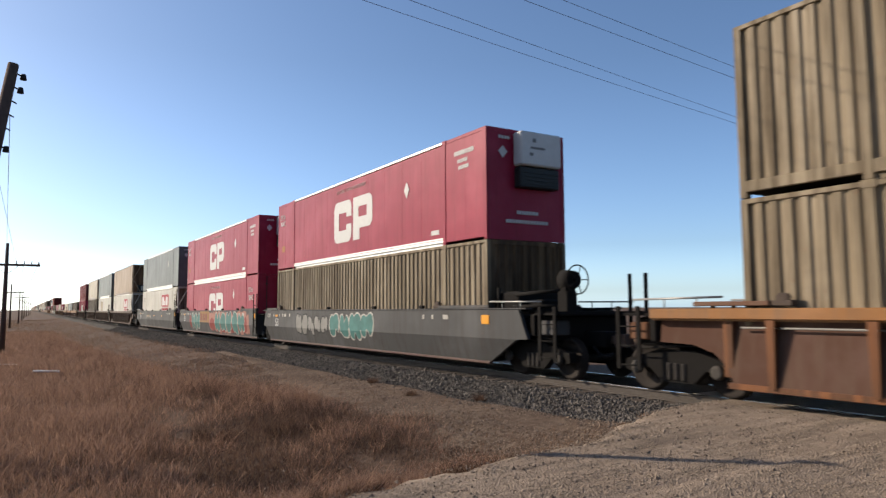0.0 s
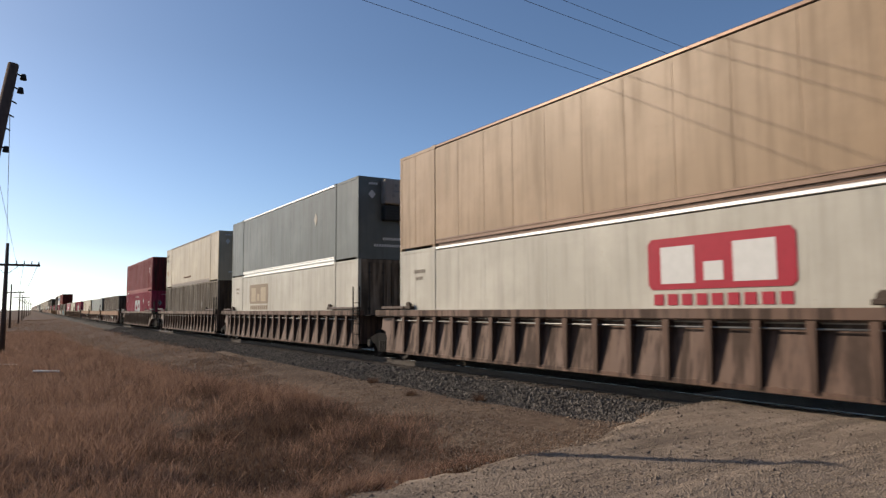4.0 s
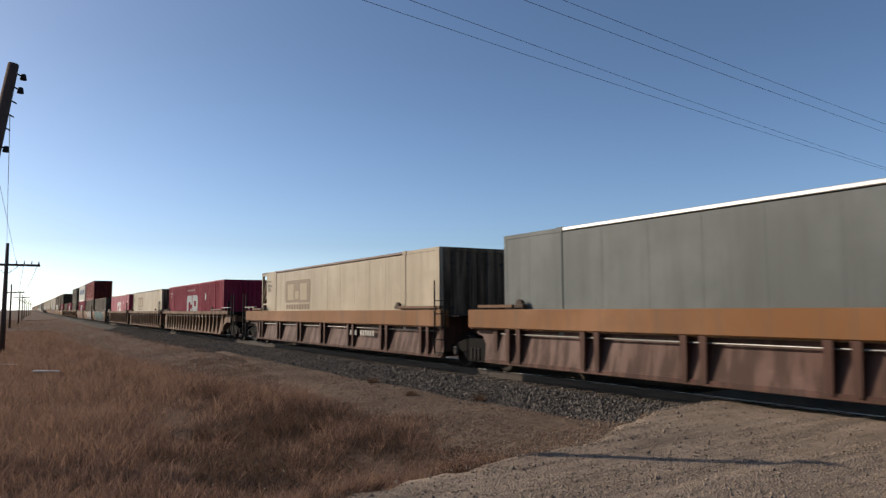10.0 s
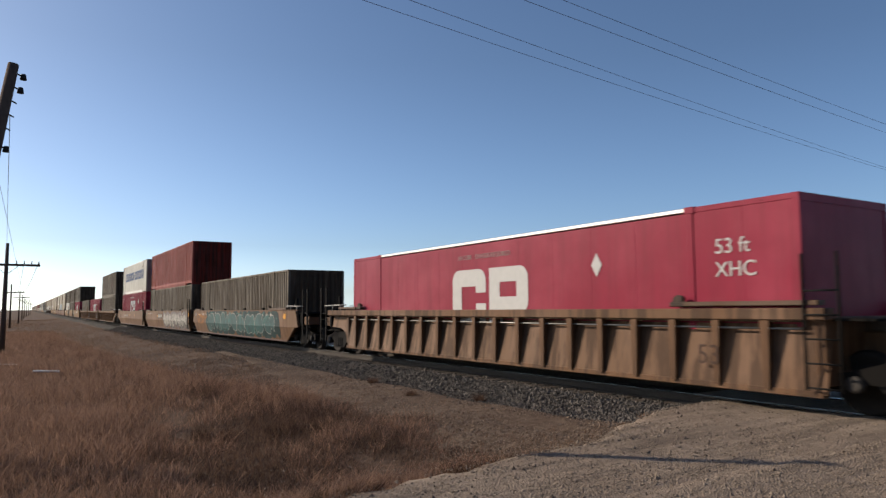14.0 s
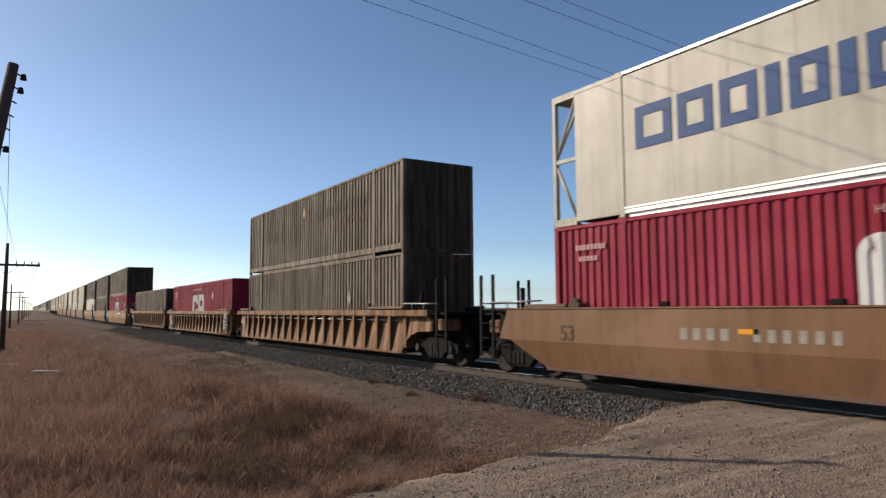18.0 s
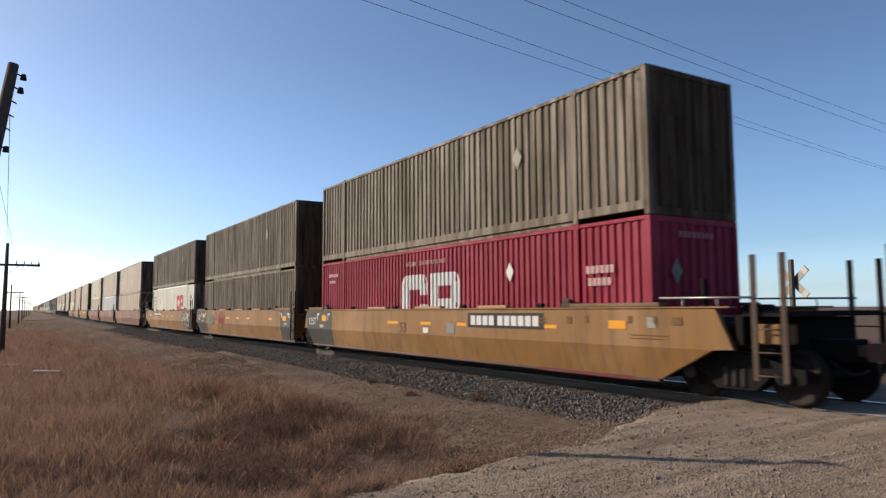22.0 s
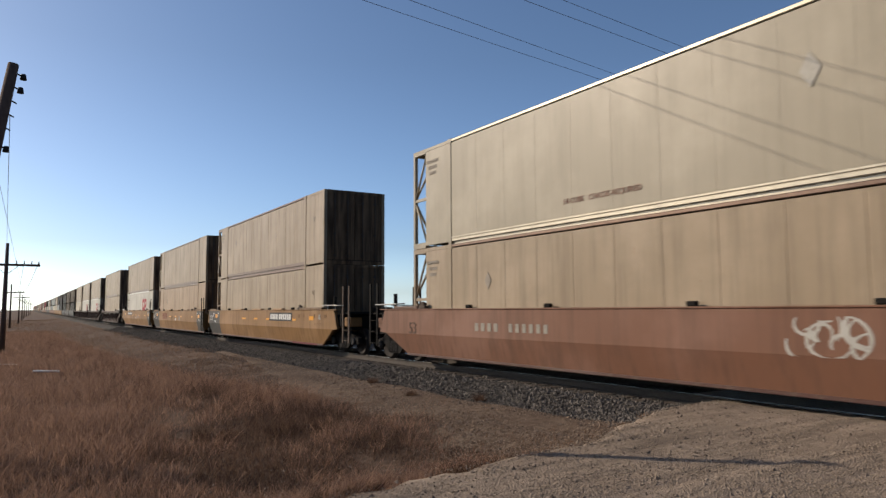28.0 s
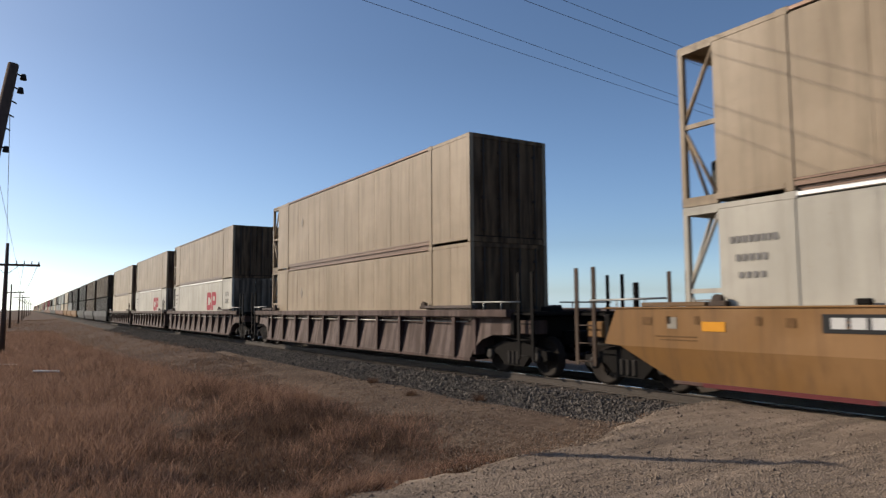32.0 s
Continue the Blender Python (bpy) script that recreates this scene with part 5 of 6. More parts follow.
# ---------------------------------------------------------------- ground, road, track
def ground_z(x, y):
    d = x - track(y)[0]
    z = -0.70
    z += 0.28 * smooth(-7.5, -2.8, d) * (1 - smooth(2.8, 7.5, d))
    z += 0.30 * math.exp(-((x - grass_edge(y) + 1.5) / 1.5) ** 2) * smooth(8.5, 12.5, y) * (1 - smooth(30, 60, y))      # low bank under the tall grass
    z -= 0.16 * math.exp(-((x - 3.5) / 1.5) ** 2 - ((y - 12.3) / 1.3) ** 2)
    edge = road_edge(x)                          # the road's verge
    z += (-0.32 - z) * (1 - smooth(edge - 0.3, edge + 2.2, y)) * smooth(-18, -14, y)
    z += 0.05 * noise.noise((x * 0.35, y * 0.35, 0)) + 0.10 * noise.noise((x * 0.06, y * 0.06, 3))
    return z + CLIMB * ramp(y)


def grass_edge(y):
    """How far the tall grass reaches towards the track."""
    return 6.2 - 0.085 * (min(y, 38) - 8) - 1.3 * (1 - smooth(7.0, 11.5, y)) + 0.5 * math.sin(y * 0.55) * noise.noise((y * 0.3, 0, 61))


def smooth(a, b, v):
    s = min(max((v - a) / (b - a), 0), 1)
    return s * s * (3 - 2 * s)


def spread(near, far, fine, grow):
    out, v, st = [], near, fine
    while v < far:
        out.append(v)
        v += st
        st *= grow
    return out + [far]


PRAIRIE = soil("dry_prairie_soil", (0.116, 0.076, 0.053), (0.145, 0.098, 0.070), (0.078, 0.051, 0.037))
GRAVEL = gravelly("pale_road_gravel", (0.185, 0.144, 0.110), (0.23, 0.182, 0.140), 48, 0.016, 4.5, 0.55)
BALLAST_MAT = gravelly("grey_ballast_bed", (0.046, 0.041, 0.037), (0.066, 0.059, 0.052), 26, 0.04)


def build_ground():
    xs = sorted({-v for v in spread(6, 2600, 6, 1.35)} | {x * 0.6 for x in range(-9, 30)} | set(spread(18, 2600, 2, 1.3)))
    ys = sorted({-v for v in spread(20, 400, 8, 1.4)} | {y * 0.6 for y in range(-32, 80)} | set(spread(48.5, 4300, 1.5, 1.12)))
    verts = [(x, y, ground_z(x, y)) for y in ys for x in xs]
    n = len(xs)
    faces = [(j * n + i, j * n + i + 1, j * n + n + i + 1, j * n + n + i) for j in range(len(ys) - 1) for i in range(n - 1)]
    ob = tagged(raw("ground", verts, faces, PRAIRIE), "flat dry prairie with rusty brown grass", "ground", kind="structure")
    for p in ob.data.polygons:
        p.use_smooth = True


def build_verge():
    """Bare pale dirt between the grass and the ballast."""
    ys = [6.0 + 0.2 * i for i in range(90)] + [24 + 0.5 * i for i in range(20)]
    verts, faces, m = [], [], 14
    for y in ys:
        right = track(y)[0] - 2.75
        left = grass_edge(y) + 0.25 + 0.9 * noise.noise((y * 0.5, 0, 71)) + 0.55 * noise.noise((y * 1.9, 0, 72))
        left += (right - 0.5 - left) * smooth(10, 31, y)
        for j in range(m + 1):
            x = left + (right - left) * j / m
            verts.append((x, y, ground_z(x, y) + (0.035 if 0 < j < m else -0.06)))
    for i in range(len(ys) - 1):
        for j in range(m):
            a = i * (m + 1) + j
            faces.append((a, a + 1, a + m + 2, a + m + 1))
    ob = tagged(raw("dirt_verge", verts, faces, soil("pale_verge_dirt", (0.128, 0.091, 0.066), (0.162, 0.120, 0.088), (0.092, 0.062, 0.045), 3.0, 0.025)), "bare pale dirt strip between the grass and the ballast", "ground", kind="structure")
    for p in ob.data.polygons:
        p.use_smooth = True


def road_edge(x):
    return 5.55 + 0.18 * min(x, 9.6) + 0.7 * smooth(5.5, 9.5, x)


def road_z(x, y):
    crest = smooth(3.0, 9.2, x) * (1 - smooth(13.5, 22, x))
    return -0.075 + 0.055 * crest + 0.034 * noise.noise((x * 0.22, y * 2.6, 7)) + 0.010 * noise.noise((x * 1.6, y * 4.5, 8)) + 0.02 * noise.noise((x * 0.25, y * 0.5, 9))


def build_road():
    def strip(name, x_lo, x_hi):
        xs = sorted({x_lo, x_hi} | {x_lo + (x_hi - x_lo) * i / 24 for i in range(25)} | {0.14 * i for i in range(0, 74) if x_lo < 0.14 * i < x_hi})
        verts, faces, m = [], [], 110
        for x in xs:
            top = road_edge(x) + 0.16 * noise.noise((x * 0.9, 0, 5)) + 0.12 * noise.noise((x * 3.1, 0, 6))
            for j in range(m + 1):
                y = -9 + (top - 0.3 + 9) * j / (m - 2) if j <= m - 2 else top - (0.12 if j == m - 1 else 0.0)
                verts.append((x, y, road_z(x, y) - (0.22 if j == m else 0.03 if j == m - 1 else 0)))
        for i in range(len(xs) - 1):
            for j in range(m):
                a = i * (m + 1) + j
                faces.append((a, a + m + 1, a + m + 2, a + 1))
        ob = tagged(raw(name, verts, faces, GRAVEL), "pale gravel road leading over the level crossing", "road", kind="structure")
        for p in ob.data.polygons:
            p.use_smooth = True
    strip("road", -60, 10.56)
    strip("road_beyond", 12.4, 90)
    for x0, x1, nm in ((10.75, 12.0, "b"), (12.18, 12.39, "c")):
        me = bpy.data.meshes.new("crossing_panel")
        bm = bmesh.new()
        for k in range(6):
            box(bm, x0, x1, -8.6 + 2.98 * k, -8.6 + 2.98 * k + 2.96 - (0.6 if k == 5 else 0), -0.2, -0.012, 0.012)
        bm.to_mesh(me)
        bm.free()
        me.materials.append(plain("worn_pale_crossing_plank", (0.30, 0.265, 0.225), 0.85, 0, 0.2, 8))
        tagged(new("crossing_panel", me), "worn pale plank panel of the level crossing", "crossing panel", "crossing panels", "structure")


def sweep(name, profile, ys, material):
    """A closed profile of (across, up) along the track."""
    verts, faces, n = [], [], len(profile)
    for y in ys:
        x, z = track(y)
        verts += [(x + a, y, z + b) for a, b in profile]
    for j in range(len(ys) - 1):
        for i in range(n):
            a, b = j * n + i, j * n + (i + 1) % n
            faces.append((a, b, b + n, a + n))
    return raw(name, verts, faces, material)


def build_track():
    ys = [-700, -300, -60, 0] + [5.0 * i for i in range(1, 31)] + [160, 200, 300, 500, 900, 1600, 2500]
    for sx, nm in ((-1, "near"), (1, "far")):
        o = sx * 0.7535
        web = [(o - 0.075, -0.172), (o + 0.075, -0.172), (o + 0.07, -0.155), (o + 0.012, -0.135), (o + 0.012, -0.045), (o + 0.036, -0.032), (o + 0.036, -0.006), (o - 0.036, -0.006), (o - 0.036, -0.032), (o - 0.012, -0.045), (o - 0.012, -0.135), (o - 0.07, -0.155)]
        rail = tagged(sweep("rail", web, ys, RAIL_STEEL), "rusty steel rail with a polished head", "rail", "rails", "structure")
        head = sweep("rail_head", [(o - 0.034, -0.0055), (o + 0.034, -0.0055), (o + 0.030, 0.0), (o - 0.030, 0.0)], ys, RAIL_HEAD)
        head.parent = rail
        tagged(head, "polished running surface")
    bed = sweep("ballast_bed", [(-3.15, -0.62), (-2.7, -0.50), (-1.75, -0.20), (-1.2, -0.19), (1.2, -0.19), (1.75, -0.20), (2.7, -0.50), (3.15, -0.62)], ys, BALLAST_MAT)
    tagged(bed, "grey crushed-stone ballast under the track", "ballast", kind="structure")
    me = mesh_of("tie", TIE_WOOD, lambda bm: box(bm, -1.30, 1.30, -0.115, 0.115, -0.34, -0.174, 0.012))
    for k in range(-20, 190):
        y = 8.9 + 0.53 * k
        if -8.8 < y < 8.2:
            continue
        ob = new("tie", me)
        ob.matrix_basis = on_track(y)
        ob.parent = bed
    return bed


def scatter_stones(name, n, place, size, material, label, seed, flat=0.75):
    rnd = np.random.RandomState(seed)
    base = np.array([(1, 0, 0), (-1, 0, 0), (0, 1, 0), (0, -1, 0), (0, 0, 1), (0, 0, -1)], float)
    tri = np.array([(0, 2, 4), (2, 1, 4), (1, 3, 4), (3, 0, 4), (2, 0, 5), (1, 2, 5), (3, 1, 5), (0, 3, 5)])
    verts, faces = [], []
    for i in range(n):
        p = place(rnd)
        if p is None:
            continue
        s = size * rnd.lognormal(0, 0.38)
        a = rnd.uniform(0, 6.28)
        c, d = math.cos(a), math.sin(a)
        v = base * (s * rnd.uniform(0.6, 1.2, (6, 1)))
        v = v @ np.array([(c, d, 0), (-d, c, 0), (0, 0, flat)]) + rnd.uniform(-0.25, 0.25, (6, 3)) * s
        o = len(verts)
        verts += [tuple(q) for q in v + np.array(p)]
        faces += [tuple(int(k) + o for k in t) for t in tri]
    return tagged(raw(name, verts, faces, material), label, "stones", kind="stuff")


def build_stones():
    def ballast(r):
        y = 8.0 + 75 * r.uniform() ** 1.9
        x0, z0 = track(y)
        d = -r.uniform(0.85, 2.9) - max(r.normal(0.1, 0.4), 0)
        z = max(-0.20 - 0.315 * max(-d - 1.75, 0), ground_z(x0 + d, y) - z0)
        return (x0 + d, y, z0 + z + 0.008)
    scatter_stones("ballast_stones", 42000, ballast, 0.027, pieces("ballast_stone", (0.020, 0.018, 0.017), (0.130, 0.114, 0.098)), "loose crushed grey ballast stones", 3)

    def pebble(r):
        y = 0.5 + 8.5 * r.uniform()
        x = r.uniform(1.2, 10.3)
        over = y - road_edge(x)
        if over > 0 and r.exponential(0.5) < over or (x < 3 and y < 2):
            return None
        if noise.noise((x * 0.28, y * 2.6, 17)) + 0.5 * noise.noise((x * 2.2, y * 2.6, 18)) < r.normal(-0.12, 0.16) and over < 0:
            return None
        return (x, y, (road_z(x, y) if over < -0.1 else max(ground_z(x, y), road_z(x, y) - 0.30)) + 0.002)
    scatter_stones("road_pebbles", 60000, pebble, 0.0085, pieces("road_pebble", (0.11, 0.083, 0.063), (0.285, 0.225, 0.172)), "loose pale gravel on the road", 4)

    def clod(r):
        y, x = 0.5 + 8 * r.uniform(), r.uniform(1.5, 10.2)
        return (x, y, road_z(x, y) + 0.004) if y < road_edge(x) - 0.1 else None
    scatter_stones("road_clods", 1100, clod, 0.017, pieces("road_clod", (0.07, 0.05, 0.038), (0.27, 0.215, 0.165)), "larger loose stones and clods on the road", 14)

    def verge(r):
        y = 6.5 + 24 * r.uniform() ** 1.5
        x = track(y)[0] - r.uniform(2.9, 6.2)
        if y < road_edge(x) + 0.05 or clods(x, y) < r.normal(-0.12, 0.16):
            return None
        return (x, y, ground_z(x, y) + 0.037)

    def clods(x, y):
        return noise.noise((x * 1.1, y * 0.8, 41)) + 0.5 * noise.noise((x * 3.3, y * 2.9, 42))
    scatter_stones("verge_stones", 30000, verge, 0.013, pieces("verge_stone", (0.075, 0.053, 0.039), (0.25, 0.185, 0.135)), "scattered stones and clods on the dirt verge", 5)


def build_grass():
    rnd = np.random.RandomState(8)

    def blades(name, n, place, h, w, a, b, label, lean=0.35):
        verts, faces = [], []
        for _ in range(n):
            p = place(rnd)
            if p is None:
                continue
            x, y, k = p
            z = (ground_z(x, y) if y > road_edge(x) + 0.05 else road_z(x, y) - 0.06) - 0.01
            hh = h * k * rnd.uniform(0.45, 1.25)
            th = rnd.uniform(0, 6.28)
            c, s = math.cos(th) * w * (1 + y * 0.045), math.sin(th) * w * (1 + y * 0.045)
            lx, ly = rnd.normal(0.10, lean) * hh, rnd.normal(-0.06, lean) * hh
            o = len(verts)
            verts += [(x - c, y - s, z), (x + c, y + s, z), (x + lx * 0.4 + c * 0.7, y + ly * 0.4 + s * 0.7, z + hh * 0.6), (x + lx * 0.4 - c * 0.7, y + ly * 0.4 - s * 0.7, z + hh * 0.6), (x + lx, y + ly, z + hh)]
            faces += [(o, o + 1, o + 2, o + 3), (o + 3, o + 2, o + 4)]
        tagged(raw(name, verts, faces, blade(name + "_blade", a, b)), label, "grass", kind="stuff")

    def clump(x, y):
        return noise.noise((x * 0.55, y * 0.55, 11)) + 0.5 * noise.noise((x * 1.7, y * 1.7, 12))

    def tall(r):
        y = 5.3 + 80 * r.uniform() ** 2.3
        x = r.uniform(-2.5 - 0.1 * y, 6.4)
        if y < road_edge(x) - 0.08 + 0.35 * noise.noise((x * 1.3, 0, 51)) + 0.2 * noise.noise((x * 4.0, 0, 52)) or x > grass_edge(y) + r.normal(0, 0.28):
            return None
        k = clump(x, y) + 0.45 * noise.noise((x * 4.1, y * 4.1, 21))
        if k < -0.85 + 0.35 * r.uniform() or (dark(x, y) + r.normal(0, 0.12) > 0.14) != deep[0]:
            return None
        return x, y, max(0.85 + 0.85 * k, 0.3) * (0.6 + 0.65 * smooth(7, 13, y))

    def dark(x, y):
        # x-y Gaussian spots mass dark blades, standing in for the hollow's shade.
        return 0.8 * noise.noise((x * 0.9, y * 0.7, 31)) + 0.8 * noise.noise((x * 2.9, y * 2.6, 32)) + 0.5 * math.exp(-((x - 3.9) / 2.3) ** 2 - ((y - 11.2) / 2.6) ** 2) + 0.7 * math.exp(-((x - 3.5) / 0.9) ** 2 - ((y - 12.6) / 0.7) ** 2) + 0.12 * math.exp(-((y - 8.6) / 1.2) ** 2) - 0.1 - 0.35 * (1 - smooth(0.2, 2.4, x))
    deep = [False]
    blades("dry_grass", 270000, tall, 0.30, 0.0024, (0.105, 0.062, 0.045), (0.365, 0.232, 0.166), "tangled rusty brown dry grass in the ditch", 0.75)
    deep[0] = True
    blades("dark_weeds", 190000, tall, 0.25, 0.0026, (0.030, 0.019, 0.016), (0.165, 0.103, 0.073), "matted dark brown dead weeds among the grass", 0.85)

    def low(r):
        y = 6 + 190 * r.uniform() ** 2.4
        x = r.uniform(-6 - 0.15 * y, track(y)[0] - 3.0)
        if y < road_edge(x) - 0.05 + 0.4 * noise.noise((x * 1.3, 0, 51)) + 0.25 * noise.noise((x * 4.0, 0, 52)):
            return None
        if x > 5 and clump(x * 1.4, y * 0.8) < 0.06 * (x - 8.6) + 0.20 * smooth(5.6, 6.8, x) * (1 - smooth(14, 28, y)) + r.normal(0, 0.2):
            return None
        return x, y, 0.8 + 0.4 * clump(x, y)
    blades("short_grass", 190000, low, 0.11, 0.0034, (0.066, 0.041, 0.028), (0.235, 0.15, 0.10), "short dry grass over the verge", 0.6)
    for k, (x, y, s) in enumerate(((2.9, 12.6, 0.45), (3.2, 12.3, 0.4), (3.9, 11.7, 0.5), (4.2, 11.9, 0.4), (4.6, 11.4, 0.4), (8.3, 17.0, 0.35), (8.7, 12.6, 0.32), (7.9, 14.2, 0.3))):
        verts, faces = [], []
        for _ in range(420):
            th, r, e = rnd.uniform(0, 6.28), s * 0.55 * math.sqrt(rnd.uniform()), rnd.uniform(0.3, 1.0)
            bx, by = x + r * 0.5 * math.cos(th), y + r * 0.5 * math.sin(th)
            tx, ty = x + r * 1.25 * math.cos(th + rnd.normal(0, 0.4)), y + r * 1.25 * math.sin(th + rnd.normal(0, 0.4))
            z = ground_z(x, y) - 0.03
            c, d = -0.005 * math.sin(th), 0.005 * math.cos(th)
            o = len(verts)
            verts += [(bx - c, by - d, z), (bx + c, by + d, z), (tx, ty, z + s * e * 0.75)]
            faces.append((o, o + 1, o + 2))
        ob = raw("weed_bush", verts, faces, blade(f"weed_stem_{k}", (0.035, 0.023, 0.018), (0.16, 0.10, 0.07)))
        tagged(ob, "brittle dark brown weed bush among the grass", "bush", "weed bushes")


# ---------------------------------------------------------------- poles, wires, crossing sign
POLES = [(-1.0, 12.6, 0.14, 6.25, 0), (-0.34, 43.6, 0.006, 6.0, 1), (-0.1, 112, 0.0, 6.1, 1), (1.2, 150, 0.01, 6.0, 1), (2.2, 190, -0.01, 6.0, 1), (3.2, 235, 0.01, 6.0, 1), (4.5, 280, 0.0, 6.0, 1), (6.0, 330, 0.0, 6.0, 1), (8.0, 400, 0.0, 6.0, 1)]


def telegraph_pole(x, y, lean, height, arms):
    z = ground_z(x, y) - 0.1
    thing = new("telegraph_pole")
    thing.matrix_basis = pose(x, y, z)
    tagged(thing, "leaning dark wooden telegraph pole with bracket insulators" if not arms else "dark wooden telegraph pole with a cross-arm", "pole", "telegraph poles beside the track")
    top = (lean * height, 0, height)
    part("shaft", f"pole_shaft:{x}", POLE_WOOD, thing, lambda bm: rod(bm, (0, 0, 0), top, 0.14, 12, 0.078))
    if arms:
        part("cross_arm", f"pole_arm:{x}", POLE_WOOD, thing, lambda bm: box(bm, lean * height - 1.05, lean * height + 1.55, -0.05, 0.05, height - 1.22, height - 1.10, 0.01))
        for k in (-0.9, -0.45, 0.45, 0.8, 1.15, 1.48):
            part("insulator", f"pole_insulator:{x}:{k}", GREY_MARK, thing, lambda bm: rod(bm, (lean * height + k, 0, height - 1.10), (lean * height + k, 0, height - 0.93), 0.035, 6, 0.02))
        part("arm_brace", f"pole_brace:{x}", STEEL_DARK, thing, lambda bm: (rod(bm, (lean * height, -0.06, height - 1.7), (lean * height + 0.6, -0.06, height - 1.16), 0.014, 5), rod(bm, (lean * height, -0.06, height - 1.7), (lean * height - 0.6, -0.06, height - 1.16), 0.014, 5)))
    else:
        for k, ln in ((0.14, 0.10), (0.36, 0.10), (0.58, 0.09), (0.80, 0.09), (1.02, 0.08), (1.32, 0.08)):
            h = height - k
            b = part("bracket", f"pole_bracket:{k}", STEEL_DARK, thing, lambda bm: rod(bm, (lean * h + 0.05, 0, h), (lean * h + 0.06 + ln, 0, h - 0.05), 0.012, 6))
            if k < 0.5 or k > 1.2:
                part("insulator", f"pole_glass:{k}", BLACK, b, lambda bm: disc_knob(bm, (lean * h + 0.06 + ln, 0, h - 0.05)))


def disc_knob(bm, c):
    rod(bm, (c[0], c[1], c[2] - 0.045), (c[0], c[1], c[2] + 0.045), 0.05, 10, 0.035)


def wire(name, a, b, sag, r, label, group):
    a, b = Vector(a), Vector(b)
    n = 26
    pts = [a.lerp(b, i / n) - Vector((0, 0, sag * 4 * (i / n) * (1 - i / n))) for i in range(n + 1)]
    verts, faces = [], []
    q = (b - a).to_track_quat("Z", "Y")
    for p in pts:
        verts += [tuple(p + q @ Vector((r * math.cos(1.2566 * k), r * math.sin(1.2566 * k), 0))) for k in range(5)]
    for j in range(n):
        faces += [(5 * j + k, 5 * j + (k + 1) % 5, 5 * j + 5 + (k + 1) % 5, 5 * j + 5 + k) for k in range(5)]
    me = bpy.data.meshes.new(name)
    me.from_pydata(verts, [], faces)
    me.materials.append(WIRE)
    return tagged(new(name, me), label, "wire", group)


def build_wires():
    h = 7.5
    for c, k, dz in ((1.858, 0.135, 0.0), (1.745, 0.150, 0.0), (1.569, 0.1015, 0.0), (1.492, 0.1015, 0.0)):
        f = lambda x: (x, c * h + k * x, EYE_Z + h + dz + 0.95)
        wire("overhead_wire", f(-35), f(75), 1.0, 0.0072, "thin overhead power wire spanning the road and track", "overhead wires")
    for i in range(len(POLES) - 1):
        (x0, y0, l0, h0, a0), (x1, y1, l1, h1, a1) = POLES[i], POLES[i + 1]
        for dx, dz, ex in ((0.10, 0.82, -0.02), (0.06, 1.36, -0.40), (-0.06, 1.34, -0.9)) if i == 0 else ((-0.9, 1.0, -0.9), (0.8, 1.0, 0.8), (1.48, 1.0, 1.48)):
            p = (x0 + l0 * (h0 - (dz if i == 0 else 0)) + dx, y0, ground_z(x0, y0) - 0.1 + h0 - (dz if i == 0 else 0.95))
            q = (x1 + l1 * h1 + ex, y1, ground_z(x1, y1) - 0.1 + h1 - (0.2 if ex == -0.02 else 0.95))
            wire("line_wire", p, q, 0.35, 0.006 if i == 0 else 0.012, "thin slack telegraph wire", "telegraph wires")
    wire("line_wire", (-0.72, 9, 5.45), (5.5, 400, 6.5), 0.0, 0.008, "thin straight telegraph wire along the poles", "telegraph wires")


def crossing_sign():
    thing = new("crossing_sign")
    thing.matrix_basis = pose(19.0, 11.7, -0.45, 0, 0, -8)
    tagged(thing, "weathered crossbuck railway sign on a post, seen from behind", "road sign")
    part("post", "sign_post", plain("grey_sign_post", (0.12, 0.10, 0.085), 0.8), thing, lambda bm: box(bm, -0.06, 0.06, -0.06, 0.06, 0, 3.38, 0.01))
    for a, nm in ((42, "a"), (-42, "b")):
        arm = part("blade", f"sign_blade:{nm}", plain("dull_sign_back", (0.30, 0.285, 0.265), 0.6, 0.0), thing, lambda bm: box(bm, 0.07, 0.085 if nm == "a" else 0.095, -0.60, 0.60, -0.10, 0.10, 0.004), "grey back of a crossbuck blade", pose(0, 0, 2.72, a, 0, 0))
        for s in (-0.5, 0.5):
            part("tip", f"sign_tip:{s}", WHITE_MARK, arm, lambda bm: box(bm, 0.064, 0.069, s - 0.08, s + 0.08, -0.1, 0.1), "pale reflective tip")


def litter():
    for x, y, l, rz in ((-0.4, 33, 1.5, 20), (1.1, 27.5, 0.8, -8)):
        me = mesh_of(f"board:{l}", plain("bleached_board", (0.62, 0.58, 0.52), 0.8), lambda bm: box(bm, -l / 2, l / 2, -0.09, 0.09, 0, 0.05, 0.008))
        ob = new("board", me)
        ob.matrix_basis = pose(x, y, ground_z(x, y) + 0.16, 0, 3, rz)
        tagged(ob, "bleached wooden board lying in the grass", "board", "boards in the grass")


build_ground()
build_verge()
build_road()
TRACKBED = build_track()
for pole in POLES:
    telegraph_pole(*pole)
build_wires()
crossing_sign()
litter()

